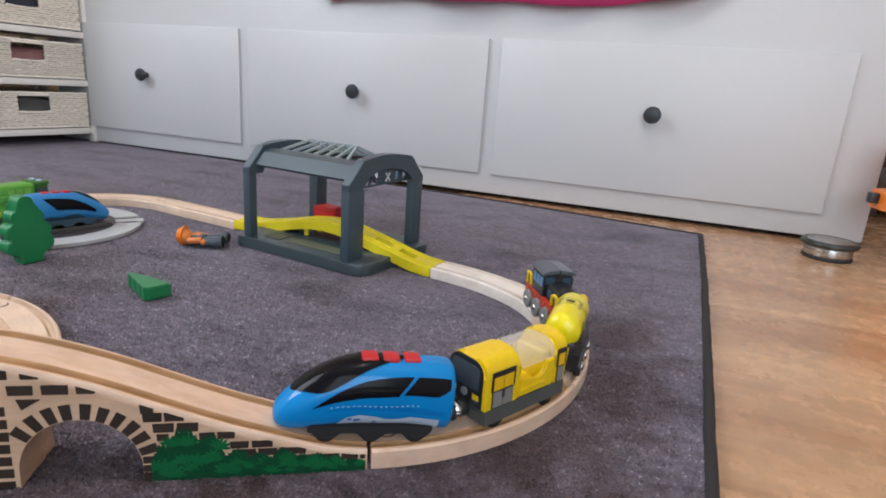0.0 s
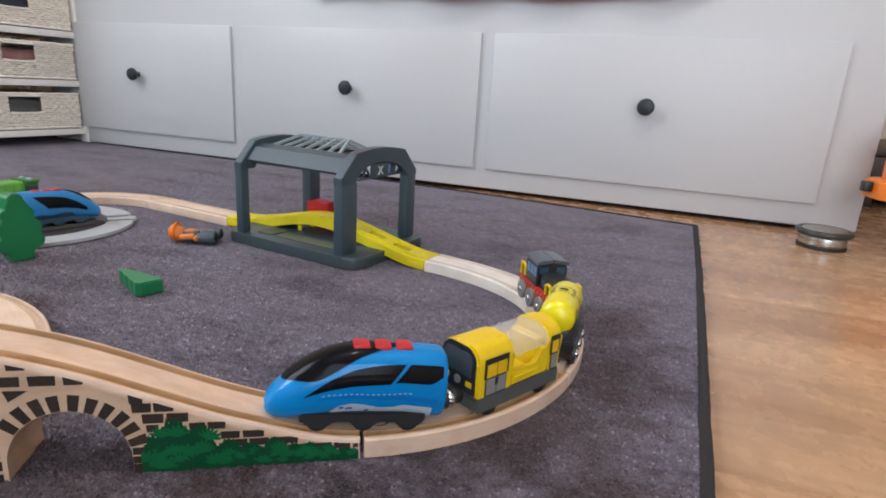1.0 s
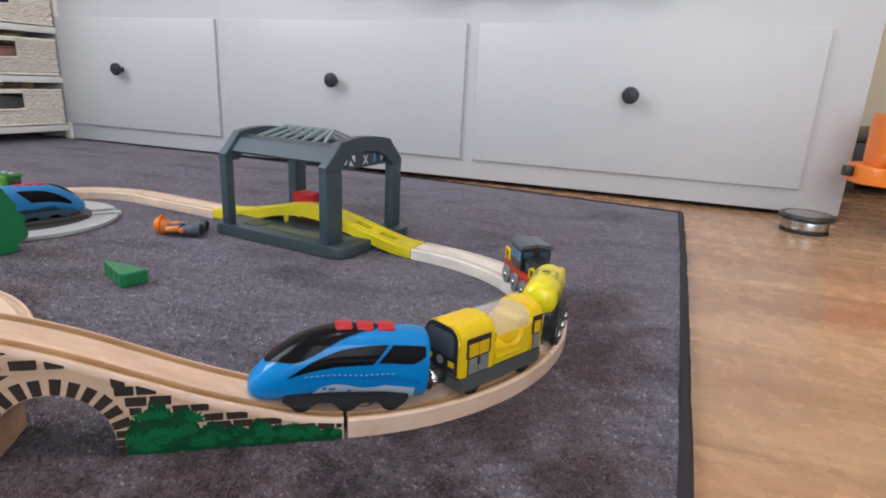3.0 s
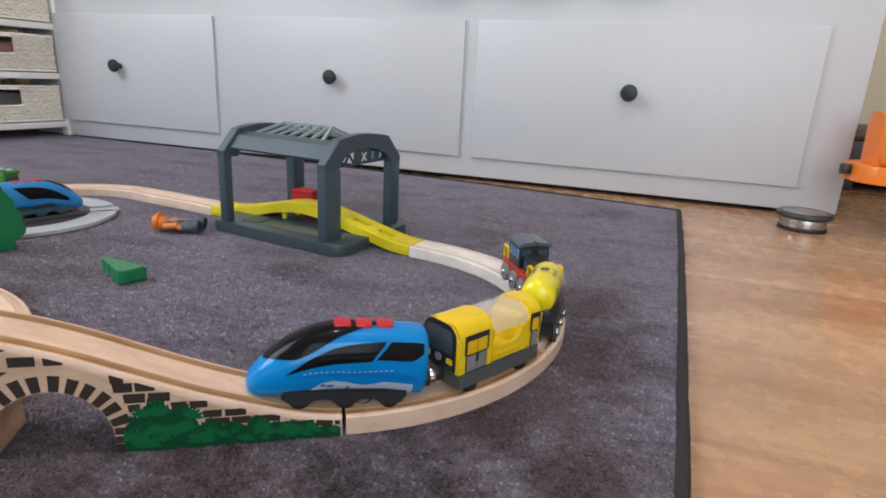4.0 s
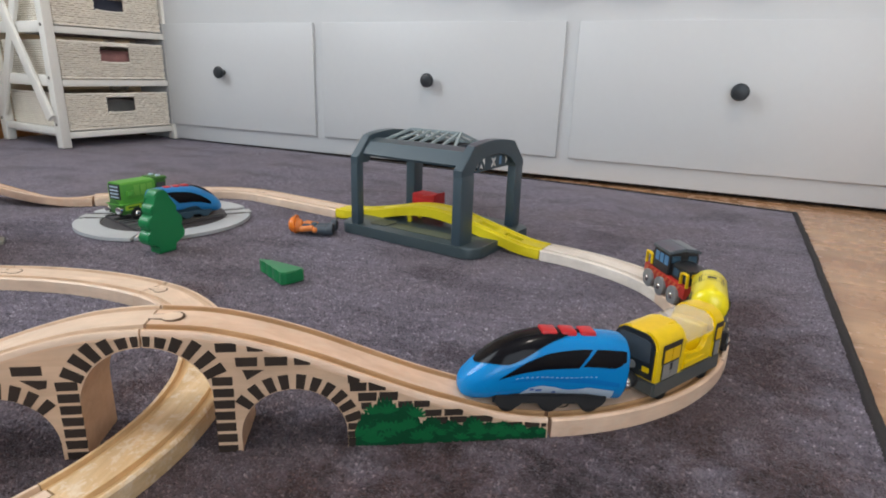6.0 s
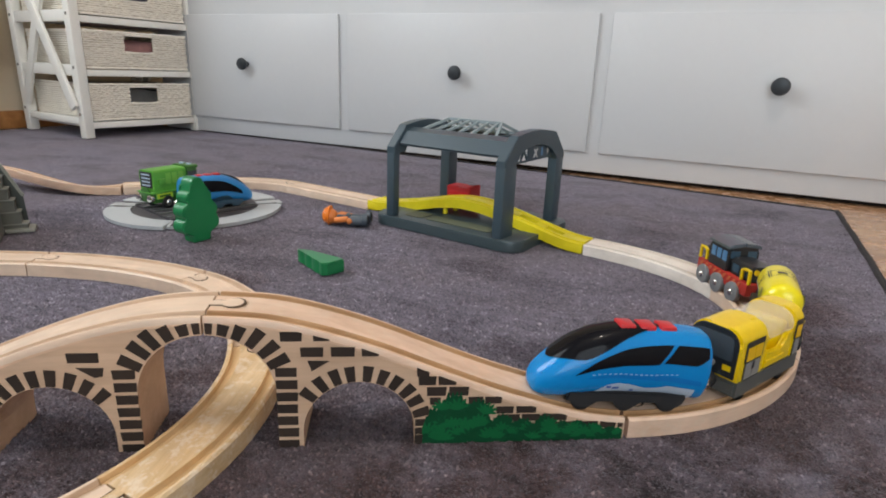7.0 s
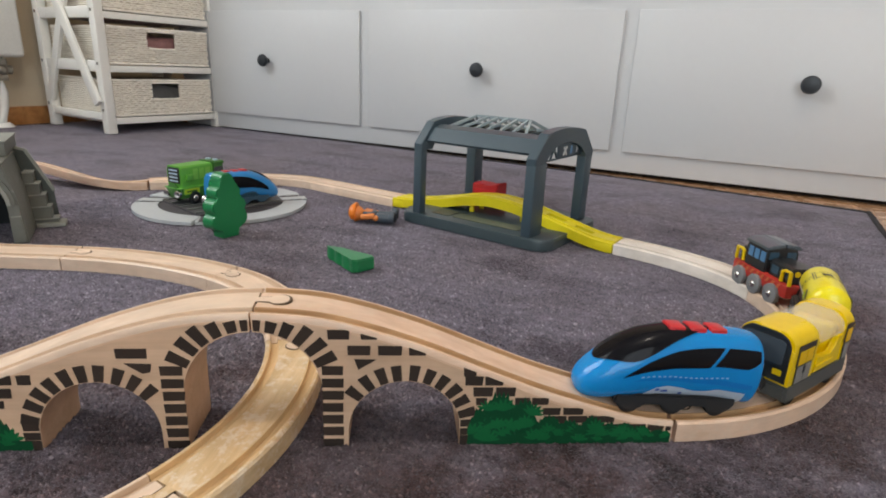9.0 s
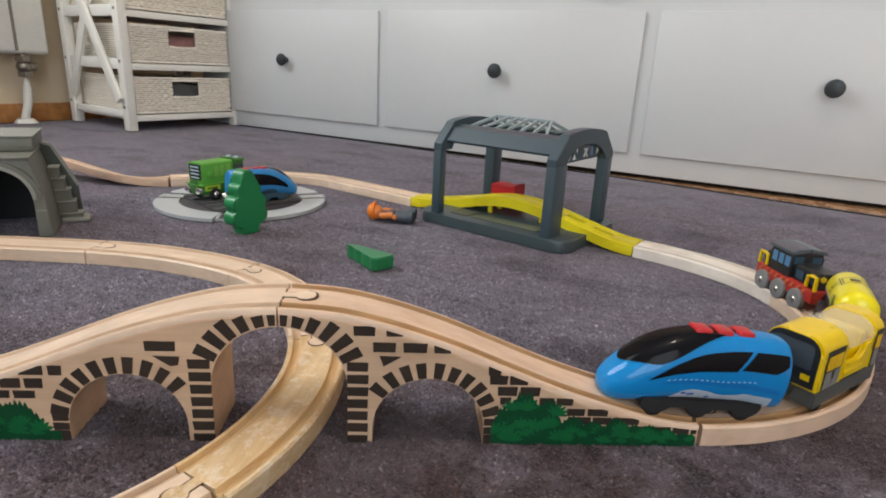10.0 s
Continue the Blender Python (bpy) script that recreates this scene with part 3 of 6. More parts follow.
def wicker_basket(z):
    """A woven basket: strands running round it over upright stakes, a rolled rim, a grip hole in the front."""
    bk = thing("wicker_basket", shelf.matrix_world @ Matrix.Translation((-0.006, 0.028, z)), "whitewashed wicker storage basket in the shelf", "basket", "baskets in the shelf")
    W, D, H = 0.290, 0.285, 0.094
    y0, y1, h0, h1 = 0.108, 0.186, 0.046, 0.086
    rng = random.Random(int(z * 1000))
    bm = bmesh.new()
    box(-0.006, -0.002, 0.002, y0 - 0.003, 0.002, H, bm=bm)
    box(-0.006, -0.002, y1 + 0.003, W - 0.002, 0.002, H, bm=bm)
    box(-0.006, -0.002, y0 - 0.003, y1 + 0.003, 0.002, h0 - 0.003, bm=bm)
    box(-0.006, -0.002, y0 - 0.003, y1 + 0.003, h1 + 0.002, H, bm=bm)
    box(-D, -0.006, 0.002, 0.005, 0.002, H, bm=bm)
    box(-D, -0.006, W - 0.005, W - 0.002, 0.002, H, bm=bm)
    box(-D, -D + 0.003, 0.002, W - 0.002, 0.002, H, bm=bm)
    box(-D, -0.006, 0.002, W - 0.002, 0.002, 0.005, bm=bm)
    # backing behind the weave, the shade inside put into its darker colour
    part("lining", bm, WICKER_BACK, bk)
    hexa = [(0.0026 * math.cos(a), 0.0023 * math.sin(a)) for a in [i * math.tau / 6 for i in range(6)]]
    bm = bmesh.new()
    row = 0
    hh = 0.005
    while hh < H - 0.004:
        spans = [(0.0, W)] if not (h0 - 0.002 < hh < h1 + 0.001) else [(0.0, y0 - 0.002), (y1 + 0.002, W)]
        for a, b in spans:
            n = max(4, int((b - a) / 0.0045))
            pts = []
            for i in range(n + 1):
                y = a + (b - a) * i / n
                out = 0.0022 * math.sin(y / 0.0105 * math.pi + (row // 2) * math.pi) + rng.uniform(-0.0008, 0.0008)
                pts.append((0.0 + out, y, hh + rng.uniform(-0.0010, 0.0010)))
            sweep(pts, hexa, bm)
        n = 60
        pts = [(-D * i / n, 0.0005 + 0.0014 * math.sin(D * i / n / 0.009 * math.pi + row * math.pi), hh) for i in range(n + 1)]
        sweep(pts, hexa, bm)
        hh += 0.0053 + rng.uniform(-0.0005, 0.0005)
        row += 1
    strands = part("weave", bm, WICKER, bk)
    tagged(strands, kind="stuff")
    rim = [(0.0028 * math.cos(a), 0.0028 * math.sin(a)) for a in [i * math.tau / 8 for i in range(8)]]
    bm = sweep([(0.001, y, H + 0.0015 * noise.noise(Vector((y * 60, z, 0)))) for y in [W * i / 40 for i in range(41)]], rim)
    sweep([(0.001, y, 0.003) for y in [W * i / 40 for i in range(41)]], rim, bm)
    sweep([(-D * i / 20, 0.001, H) for i in range(21)], rim, bm)
    part("rim", bm, WICKER, bk)
    bm = sweep([(0.002, y0, h0 - 0.001), (0.002, y0 + 0.02, h0 - 0.003), (0.002, y1 - 0.02, h0 - 0.003), (0.002, y1, h0 - 0.001)], rim)
    sweep([(0.002, y0, h1 + 0.002), (0.002, y1, h1 + 0.002)], rim, bm)
    part("grip_edge", bm, WICKER, bk)
    return bk


for z, cloth in zip((0.043, 0.176, 0.307, 0.437), CLOTH):
    wicker_basket(z)
    m = shelf.matrix_world @ Matrix.Translation((-0.006, 0.028, z))
    bm = bmesh.new()
    rng = random.Random(int(z * 777))
    box(-0.27, -0.02, 0.012, 0.278, 0.006, 0.074, 0.016, 3, bm=bm)
    bmesh.ops.subdivide_edges(bm, edges=bm.edges[:], cuts=3, use_grid_fill=True)
    for v in bm.verts:
        v.co.z += 0.012 * noise.noise(v.co * 26 + Vector((z * 9, 0, 0)))
    bm.transform(m)
    place("folded_cloth", bm, cloth, cloth.name.split("_")[1] + " folded cloth lying in a wicker basket", "cloth")

# ---- radiator and pipe on the west wall ----
rad = thing("radiator", pose(X0 + 0.02, 0.0, 0.0), "white panel radiator hanging under the window", "radiator")
part("panel", box(0.0, 0.07, -1.1, 0.884, 0.182, 0.75, 0.012, 3), RADIATOR, rad)
part("seam", box(0.0705, 0.0725, 0.795, 0.802, 0.19, 0.74), BRASS_OLD, rad)
v = tube(0.012, 0.060, Matrix.Translation((0.05, 0.82, 0.152)), 16, bevel=0.002)
tube(0.021, 0.016, Matrix.Translation((0.05, 0.82, 0.170)), 6, bm=v)
ball(0.019, Matrix.Translation((0.05, 0.82, 0.148)), v, 16, 10)
tube(0.019, 0.014, Matrix.Translation((0.05, 0.82, 0.128)), 6, bevel=0.001, bm=v)
tube(0.012, 0.026, Matrix.Translation((0.05, 0.836, 0.149)) @ Matrix.Rotation(radians(90), 4, "X"), 14, bevel=0.002, bm=v)
part("valve", v, BRASS_OLD, rad, "dull metal radiator valve")
pp = sweep([(0.05, 0.82, 0.135), (0.05, 0.82, 0.09), (0.05, 0.815, 0.05), (0.055, 0.80, 0.01), (0.055, 0.80, FLOOR_Z)], [(0.011 * math.cos(a), 0.011 * math.sin(a)) for a in [i * math.tau / 12 for i in range(12)]])
part("pipe", pp, RADIATOR, rad, "white painted pipe")
part("pipe_collar", tube(0.032, 0.014, Matrix.Translation((0.055, 0.80, 0.002)), 24, 0.02), RADIATOR, rad, "white pipe collar")


# ---- wooden tracks ----
TRACK = [(-0.020, -0.0012), (-0.0188, 0), (-0.0165, 0), (-0.0161, -0.0034), (-0.0114, -0.0034), (-0.0110, 0), (0.0110, 0), (0.0114, -0.0034), (0.0161, -0.0034), (0.0165, 0), (0.0188, 0), (0.020, -0.0012), (0.020, -0.0127), (0.0192, -0.0135), (-0.0192, -0.0135), (-0.020, -0.0127)]

# a milled groove with darkened lips
GROOVE = [(-0.0034, 0.00016), (-0.0027, 0.00016), (-0.0021, -0.0028), (0.0021, -0.0028), (0.0027, 0.00016), (0.0034, 0.00016), (0.0034, -0.0004), (0.0031, -0.0004), (0.0026, -0.0038), (-0.0026, -0.0038), (-0.0031, -0.0004), (-0.0034, -0.0004)]


def key_outline(g):
    """The outline of a peg, pointing along +x from x = 0, larger all round by g."""
    r, neck, cx = 0.0058 + g, 0.0030 + g, 0.0125
    a0 = math.asin(neck / r)
    arc = [(cx - r * math.cos(a0 + (math.tau - 2 * a0) * i / 22), r * math.sin(a0 + (math.tau - 2 * a0) * i / 22)) for i in range(23)]
    return [(0.0, -neck)] + [(x, -y) for x, y in arc] + [(0.0, neck)]


def wooden_track(points, mat, label, peg=True, bank=0.0):
    """One piece of track along points; its peg lies in the next piece at the far end."""
    p0 = Vector(points[0])
    d0 = Vector(points[-1]) - p0
    yaw = math.atan2(d0.y, d0.x)
    m = Matrix.Translation((p0.x, p0.y, 0)) @ Matrix.Rotation(yaw, 4, "Z")
    t = thing("wooden_track", m, label, "toy track", "wooden train tracks")
    inv = m.inverted()
    n = len(points)
    pts = [inv @ Vector(p) for p in points]
    gap = 0.0008
    pts[0] = pts[0] + (pts[1] - pts[0]).normalized() * gap
    pts[-1] = pts[-1] + (pts[-2] - pts[-1]).normalized() * gap
    run = [p.x for p in pts]

    def banked(bm):
        """Drops the far edge by the bank, which grows over the first third."""
        for v in bm.verts if bank else ():
            near = float(np.interp(v.co.x, run, [p.y for p in pts])) + 0.020
            v.co.z += math.sin(radians(bank)) * min(1.0, 3.6 * max(0.0, v.co.x) / run[-1]) * (v.co.y - near)
        return bm

    part("rail_body", banked(sweep(pts, TRACK)), mat, t)
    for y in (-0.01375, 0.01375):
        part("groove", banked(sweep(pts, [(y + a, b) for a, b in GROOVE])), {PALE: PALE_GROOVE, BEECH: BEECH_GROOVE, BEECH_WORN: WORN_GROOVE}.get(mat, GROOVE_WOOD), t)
    if peg:
        e = inv @ Vector(points[-1])
        d = (pts[-1] - pts[-2]).normalized()
        pm = Matrix.Translation(e) @ Matrix.Rotation(math.atan2(d.y, d.x), 4, "Z") @ Matrix.Rotation(-math.asin(max(-1, min(1, d.z))), 4, "Y")
        part("peg_gap", prism(key_outline(0.0008), 0.0010, pm @ Matrix.Translation((0, 0, -0.0008))), GROOVE_GAP, t)
        part("peg", prism(key_outline(0.0), 0.004, pm @ Matrix.Translation((-0.0006, 0, -0.0036))), mat, t)
    return t


LOOP_C, LOOP_R = Vector((-0.158, 0.426)), 0.1956
J = (-0.0594, 0.2571)


def loop_at(deg, r=LOOP_R):
    return (LOOP_C.x + r * math.cos(radians(deg)), LOOP_C.y + r * math.sin(radians(deg)), 0.012)


def arc_points(a, b, n=16):
    return [loop_at(a + (b - a) * i / n) for i in range(n + 1)]


# the far loop, from the yellow ramp round to the bridge
wooden_track(hermite((-0.1535, 0.6175), -7.5, loop_at(33)[:2], 33 - 90, 16), PALE, "pale bare curved wooden track on the rug", peg=False)
wooden_track(arc_points(-11, 33), BEECH, "curved beech train track on the rug")
wooden_track(arc_points(-59.5, -11), BEECH_DARK, "golden curved beech train track joining the bridge")
# the loop that runs under the bridge
U_C, U_R = Vector((-0.446, 0.072)), 0.193
under = lambda a: (U_C.x + U_R * math.cos(radians(a)), U_C.y + U_R * math.sin(radians(a)), 0.012)
wooden_track([under(-52 + 48 * i / 14) for i in range(15)], BEECH, "curved beech train track on the rug", peg=False)
wooden_track([under(45 - 49 * i / 14) for i in range(15)], BEECH_WORN, "golden curved beech track running under the bridge")
wooden_track(hermite((-0.457, 0.280), -1, under(45)[:2], -47, 14), BEECH, "curved beech train track behind the bridge")
wooden_track(hermite((-0.625, 0.240), 27, (-0.457, 0.280), -1, 14), BEECH, "curved beech train track on the rug")
wooden_track(hermite((-0.815, 0.135), 29, (-0.625, 0.240), 27, 10), BEECH, "straight beech train track on the rug")
# back track, past the turntable to the ramp
wooden_track(hermite((-0.4935, 0.665), 172, (-0.672, 0.689), 172.5, 10), BEECH, "straight beech train track beside the station")
wooden_track(hermite((-0.672, 0.689), 172.5, (-0.80, 0.640), 228, 12), BEECH, "curved beech train track behind the turntable")
wooden_track(hermite((-0.80, 0.640), 228, (-0.882, 0.520), 232, 10), BEECH, "curved beech train track behind the turntable", peg=False)
wooden_track(hermite((-0.882, 0.520), 231, (-1.09, 0.440), 190, 16, 0.012, 0.040), BEECH_DARK, "golden beech ramp track rising behind the tunnel", peg=False, bank=17)

# ---- viaduct bridge ----
KU = np.array([0, 0.025, 0.05, 0.083, 0.116, 0.148, 0.179, 0.208, 0.24])
KZ = np.array([0.012, 0.0152, 0.0225, 0.0335, 0.0470, 0.0605, 0.0708, 0.0778, 0.0797])
HALF = 0.2405


def deck_z(u):
    w = np.linspace(-0.012, 0.012, 9)
    q = np.clip(u + w, -0.02, 0.24)
    return float(np.mean(np.where(q < 0, 0.012, np.interp(q, KU, KZ))))


SMALL, BIG = (0.1587, 0.0315, 0.0085), (HALF, 0.0365, 0.0327)


SUNK = -0.0016  # the feet press into the pile


def bridge_half(m, mirrored):
    """Half of the viaduct: x runs from its foot to its top, the printed side faces +y (or -y when it is turned round)."""
    t = thing("bridge_half", m, "beech viaduct bridge half with printed bricks and bushes", "toy bridge", "bridge halves")
    f = -1 if mirrored else 1
    us = [HALF * i / 30 for i in range(31)]
    deck = [(-0.0196, -0.0012), (-0.0188, 0), (-0.0165, 0), (-0.0161, -0.0034), (-0.0114, -0.0034), (-0.0110, 0), (0.0110, 0), (0.0114, -0.0034), (0.0161, -0.0034), (0.0165, 0), (0.0188, 0), (0.0196, -0.0012), (0.0196, -0.0046), (-0.0196, -0.0046)]
    e0, e1 = 0.0006, HALF - 0.0004
    # the mirrored half gets paler beech: window glare put into its colour
    part("deck", sweep([(min(max(u, e0), e1), 0, deck_z(u)) for u in us], deck), BEECH if mirrored else BEECH_DARK, t)
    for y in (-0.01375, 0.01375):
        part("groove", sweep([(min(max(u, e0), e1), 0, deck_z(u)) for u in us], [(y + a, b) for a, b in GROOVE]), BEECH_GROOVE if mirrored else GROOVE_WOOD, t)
    for s in (1, -1):
        part("side_band", sweep([(min(max(u, e0), e1), 0, deck_z(u)) for u in us], [(s * 0.0188, -0.0034), (s * 0.01972, -0.0034), (s * 0.01972, -0.0047), (s * 0.0188, -0.0047)]), BEECH_WALL_SHADE, t, smooth=False)
    # side wall with one and a half arches
    out = [(e0, SUNK)]
    c, r, s = SMALL
    out += [(c - r, SUNK)] + [(c - r * math.cos(math.pi * i / 20), s + r * math.sin(math.pi * i / 20)) for i in range(21)] + [(c + r, SUNK)]
    c, r, s = BIG
    out += [(c - r, SUNK)] + [(c - r * math.cos(math.pi / 2 * i / 12), s + r * math.sin(math.pi / 2 * i / 12)) for i in range(12)] + [(e1, s + r)]
    out += [(min(u, e1), deck_z(u) - 0.0044) for u in us[::-1][:-1]] + [(e0, 0.0074)]
    bm = prism(out, 0.039)
    bm.transform(Matrix.Translation((0, 0.0195, 0)) @ Matrix.Rotation(radians(90), 4, "X"))
    part("wall", bm, BEECH_WALL_SHADE, t, smooth=False)

    def mark(pts, name="brick_mark", mat=BRICK_PRINT, lift=0.0003):
        b = prism(pts, 0.0003 + lift)
        b.transform(Matrix.Translation((0, 0.0194, 0)) @ Matrix.Rotation(radians(90), 4, "X") @ Matrix.Diagonal((1, 1, -1, 1)) if f > 0 else Matrix.Translation((0, -0.0194, 0)) @ Matrix.Rotation(radians(90), 4, "X"))
        part(name, b, mat, t, smooth=False)

    rng = random.Random(5 + mirrored)
    # ring of bricks over the small arch, running down its outer leg
    c, r, sp = SMALL
    for i in range(10):
        a = (42.8 if mirrored else 40.0) + i * (14.6 - 0.11 * i) + rng.uniform(-0.6, 0.6)
        ca, sa = math.cos(radians(a)), math.sin(radians(a))
        ri, ro, hw = r + 0.0004, r + 0.0098 + rng.uniform(-0.0005, 0.0005), 0.0027
        mark([(c + rr * ca - k * sa, sp + rr * sa + k * ca) for rr, k in ((ri, -hw * 0.86), (ro, -hw * 1.1), (ro, hw * 1.1), (ri, hw * 0.86))])
    for z, h in ((0.0108, 0.0043), (0.0052, 0.0043), (SUNK, 0.0062)):
        mark([(0.1186 + rng.uniform(0, 0.0006), z), (0.1270, z), (0.1270, z + h), (0.1186, z + h + 0.0002)])
    # ring over the large arch, with the pier below it
    c, r, sp = BIG
    for i in range(6):
        a = 152.0 - i * 12.0 + rng.uniform(-0.5, 0.5)
        ca, sa = math.cos(radians(a)), math.sin(radians(a))
        ri, ro, hw = r + 0.0008, r + 0.0128, 0.0029 if i < 5 else 0.0019
        if i == 5:
            ca, sa = math.cos(radians(94.2)), math.sin(radians(94.2))
        corners = lambda: [(c + rr * ca - k * sa, sp + rr * sa + k * ca) for rr, k in ((ri, -hw * 0.86), (ro, -hw * 1.1), (ro, hw * 1.1), (ri, hw * 0.86))]
        while ro > ri + 0.003 and not all(q[1] < deck_z(min(q[0], HALF)) - 0.0030 for q in corners()):
            ro -= 0.0003
        mark([(min(q[0], HALF - 0.0008), q[1]) for q in corners()])
    for i in range(7):
        z = 0.0006 + i * 0.00765 - (0.0021 if i == 0 else 0.0026)
        h = 0.0047 if i == 0 else 0.0054
        mark([(0.1926 + rng.uniform(0, 0.0006), z), (0.2042 - rng.uniform(0, 0.0004), z + 0.0001), (0.2044, z + h), (0.1924 + rng.uniform(0, 0.0005), z + h)])

    def course(z, a, b):
        """One brick from a to b, cut off under the deck's edge."""
        h = 0.0056 if z > 0.03 else 0.0044
        us = [a + (b - a) * k / 8 for k in range(9)]
        top = [(u, min(z + h / 2, deck_z(u) - 0.0030)) for u in us]
        top = [q for q in top if q[1] > z - h / 2 + 0.0004]
        if len(top) > 2:
            mark([(top[0][0] + 0.0003, z - h / 2), (top[-1][0] - 0.0003, z - h / 2)] + top[::-1])

    if mirrored:
        rows = ((0.0569, (0.1712, 0.1872)), (0.0416, (0.1205, 0.1275), (0.1055, 0.1180)), (0.0338, (0.1075, 0.1168), (0.0950, 0.1055), (0.085, 0.093)), (0.0270, (0.1010, 0.1120), (0.0880, 0.0990), (0.0755, 0.0860)))
        wedge = [(0.1750, 0.0512), (0.1888, 0.0508), (0.1878, 0.0460), (0.1838, 0.0452)]
    else:
        rows = ((0.0682, (0.1892, 0.2010), (0.1715, 0.1835)), (0.0588, (0.1780, 0.1905), (0.1610, 0.1742), (0.1480, 0.1575)), (0.0458, (0.1195, 0.1268)), (0.0402, (0.1155, 0.1257), (0.1040, 0.1145)), (0.0332, (0.1095, 0.1208), (0.0966, 0.1080)), (0.0270, (0.1126, 0.1190), (0.0880, 0.0966), (0.0770, 0.0868)))
        wedge = [(0.1750, 0.0533), (0.1868, 0.0536), (0.1846, 0.0472)]
    for z, *spans in rows + ((0.0203, (0.0695, 0.0800), (0.0560, 0.0680)), (0.0149, (0.0655, 0.0780), (0.0535, 0.0645), (0.0370, 0.0525)), (0.0092, (0.0395, 0.0490), (0.0285, 0.0385), (0.0175, 0.0272), (0.0062, 0.0162), (0.0018, 0.0052))):
        for a, b in spans:
            course(z, a, b)
    mark(wedge)
    # printed bushes: a dark ragged hedge with pointed leaf tufts in front of the bricks
    bushes = ((0.1000, 0.0225, 0.0170), (0.0780, 0.0180, 0.0140), (0.0560, 0.0165, 0.0130), (0.0380, 0.0130, 0.0120), (0.0220, 0.0115, 0.0100), (0.0095, 0.0078, 0.0080)) if mirrored else ((0.1150, 0.0235, 0.0095), (0.1045, 0.0335, 0.0125), (0.0910, 0.0285, 0.0105), (0.0755, 0.0180, 0.0105), (0.0635, 0.0150, 0.0100), (0.0505, 0.0170, 0.0095), (0.0390, 0.0125, 0.0085), (0.0300, 0.0132, 0.0080), (0.0205, 0.0114, 0.0085), (0.0095, 0.0080, 0.0075))

    def hedge(u):
        return min(max(h * (1 - min(1.0, abs(u - cx) / w) ** 2.4) for cx, h, w in bushes), deck_z(max(u, 0)) - 0.0040)

    n = 96
    ragged = []
    for i in range(n + 1):
        u = 0.0016 + (0.1222 - 0.0016) * i / n
        ragged.append((u, max(0.0045, min(hedge(u) * (0.90 + 0.13 * (i % 2) + rng.uniform(-0.04, 0.04)), deck_z(u) - 0.0040))))
    for a, b in zip(ragged[::8], ragged[8::8]):
        k = ragged.index(a)
        mark([(a[0], SUNK + 0.0003), (b[0] + 0.0004, SUNK + 0.0003)] + ragged[k:k + 9][::-1], "bush_mark", GREEN_LINE, 0.0004)
    lift = 0.00045
    for cx, h, w in bushes:
        for i in range(max(4, int(w * h * 30000))):
            q, a = math.sqrt(rng.uniform(0.0, 1)), rng.uniform(0.0, math.pi)
            long = rng.uniform(0.0050, 0.0080) * min(1, h / 0.016)
            x, y = cx + w * 0.9 * q * math.cos(a), 0.0008 + max(0.0, h - long) * q * math.sin(a)
            if y + long * 0.7 > hedge(min(max(x, 0.0), 0.122)) + 0.0012 or not 0.003 < x < 0.1205:
                continue
            lean, teeth = rng.uniform(-0.5, 0.5), rng.choice((5, 6, 7))
            fan = [(x - 0.0010, y - 0.0008), (x + 0.0010, y - 0.0008)]
            for k in range(teeth):
                b = math.pi * (0.02 + 0.96 * (k + 0.5) / teeth) - lean
                step, reach = math.pi / teeth, long * rng.uniform(0.85, 1.05)
                fan += [(x + reach * 0.80 * math.cos(b - step * 0.26), y + reach * 0.80 * math.sin(b - step * 0.26)), (x + reach * math.cos(b), y + reach * math.sin(b)), (x + reach * 0.80 * math.cos(b + step * 0.26), y + reach * 0.80 * math.sin(b + step * 0.26))]
                if k < teeth - 1:
                    fan.append((x + long * 0.50 * math.cos(b + step * 0.5), y + long * 0.50 * math.sin(b + step * 0.5)))
            fan = [(min(max(p, 0.002), 0.1228), min(max(z, 0.0007), deck_z(max(p, 0)) - 0.0042)) for p, z in fan]
            mark(fan, "leaf_mark", GREEN_PRINT if i % 4 else GREEN_LINE, lift)
            lift += 0.000006
    e = (HALF, 0, deck_z(HALF))
    if mirrored:
        pm = Matrix.Translation(e)
        part("peg_gap", prism(key_outline(0.0008), 0.0010, pm @ Matrix.Translation((0, 0, -0.0008))), GROOVE_GAP, t)
        part("peg", prism(key_outline(0.0), 0.004, pm @ Matrix.Translation((-0.0006, 0, -0.0036))), BEECH, t)
    pm = Matrix.Translation((0, 0, 0.012)) @ Matrix.Rotation(math.pi, 4, "Z")
    part("peg_gap", prism(key_outline(0.0008), 0.0010, pm @ Matrix.Translation((0, 0, -0.0008))), GROOVE_GAP, t)
    part("peg", prism(key_outline(0.0), 0.004, pm @ Matrix.Translation((-0.0006, 0, -0.0036))), BEECH_DARK, t)
    return t


B_YAW = 211.3
bd = Vector((math.cos(radians(B_YAW)), math.sin(radians(B_YAW)), 0))
bridge_half(pose(J[0], J[1], 0, 0, 0, B_YAW), False)
# the second half bends a little at the joint
bd_far = Vector((math.cos(radians(B_YAW + 0.6)), math.sin(radians(B_YAW + 0.6)), 0))
far_foot = Vector((*J, 0)) + bd * HALF + bd_far * (HALF + 0.0006)
bridge_half(pose(far_foot.x, far_foot.y, 0, 0, 0, B_YAW + 0.6 - 180), True)


# ---- yellow plastic ramp through the station ----
ramp_m = pose(-0.1545, 0.6183, 0, 0, 0, 172.05)
ramp = thing("ramp_track", ramp_m, "yellow plastic ramp track arching through the station", "toy track")
RS = np.array([0, 0.02, 0.043, 0.078, 0.106, 0.143, 0.177, 0.213, 0.256, 0.313, 0.343])
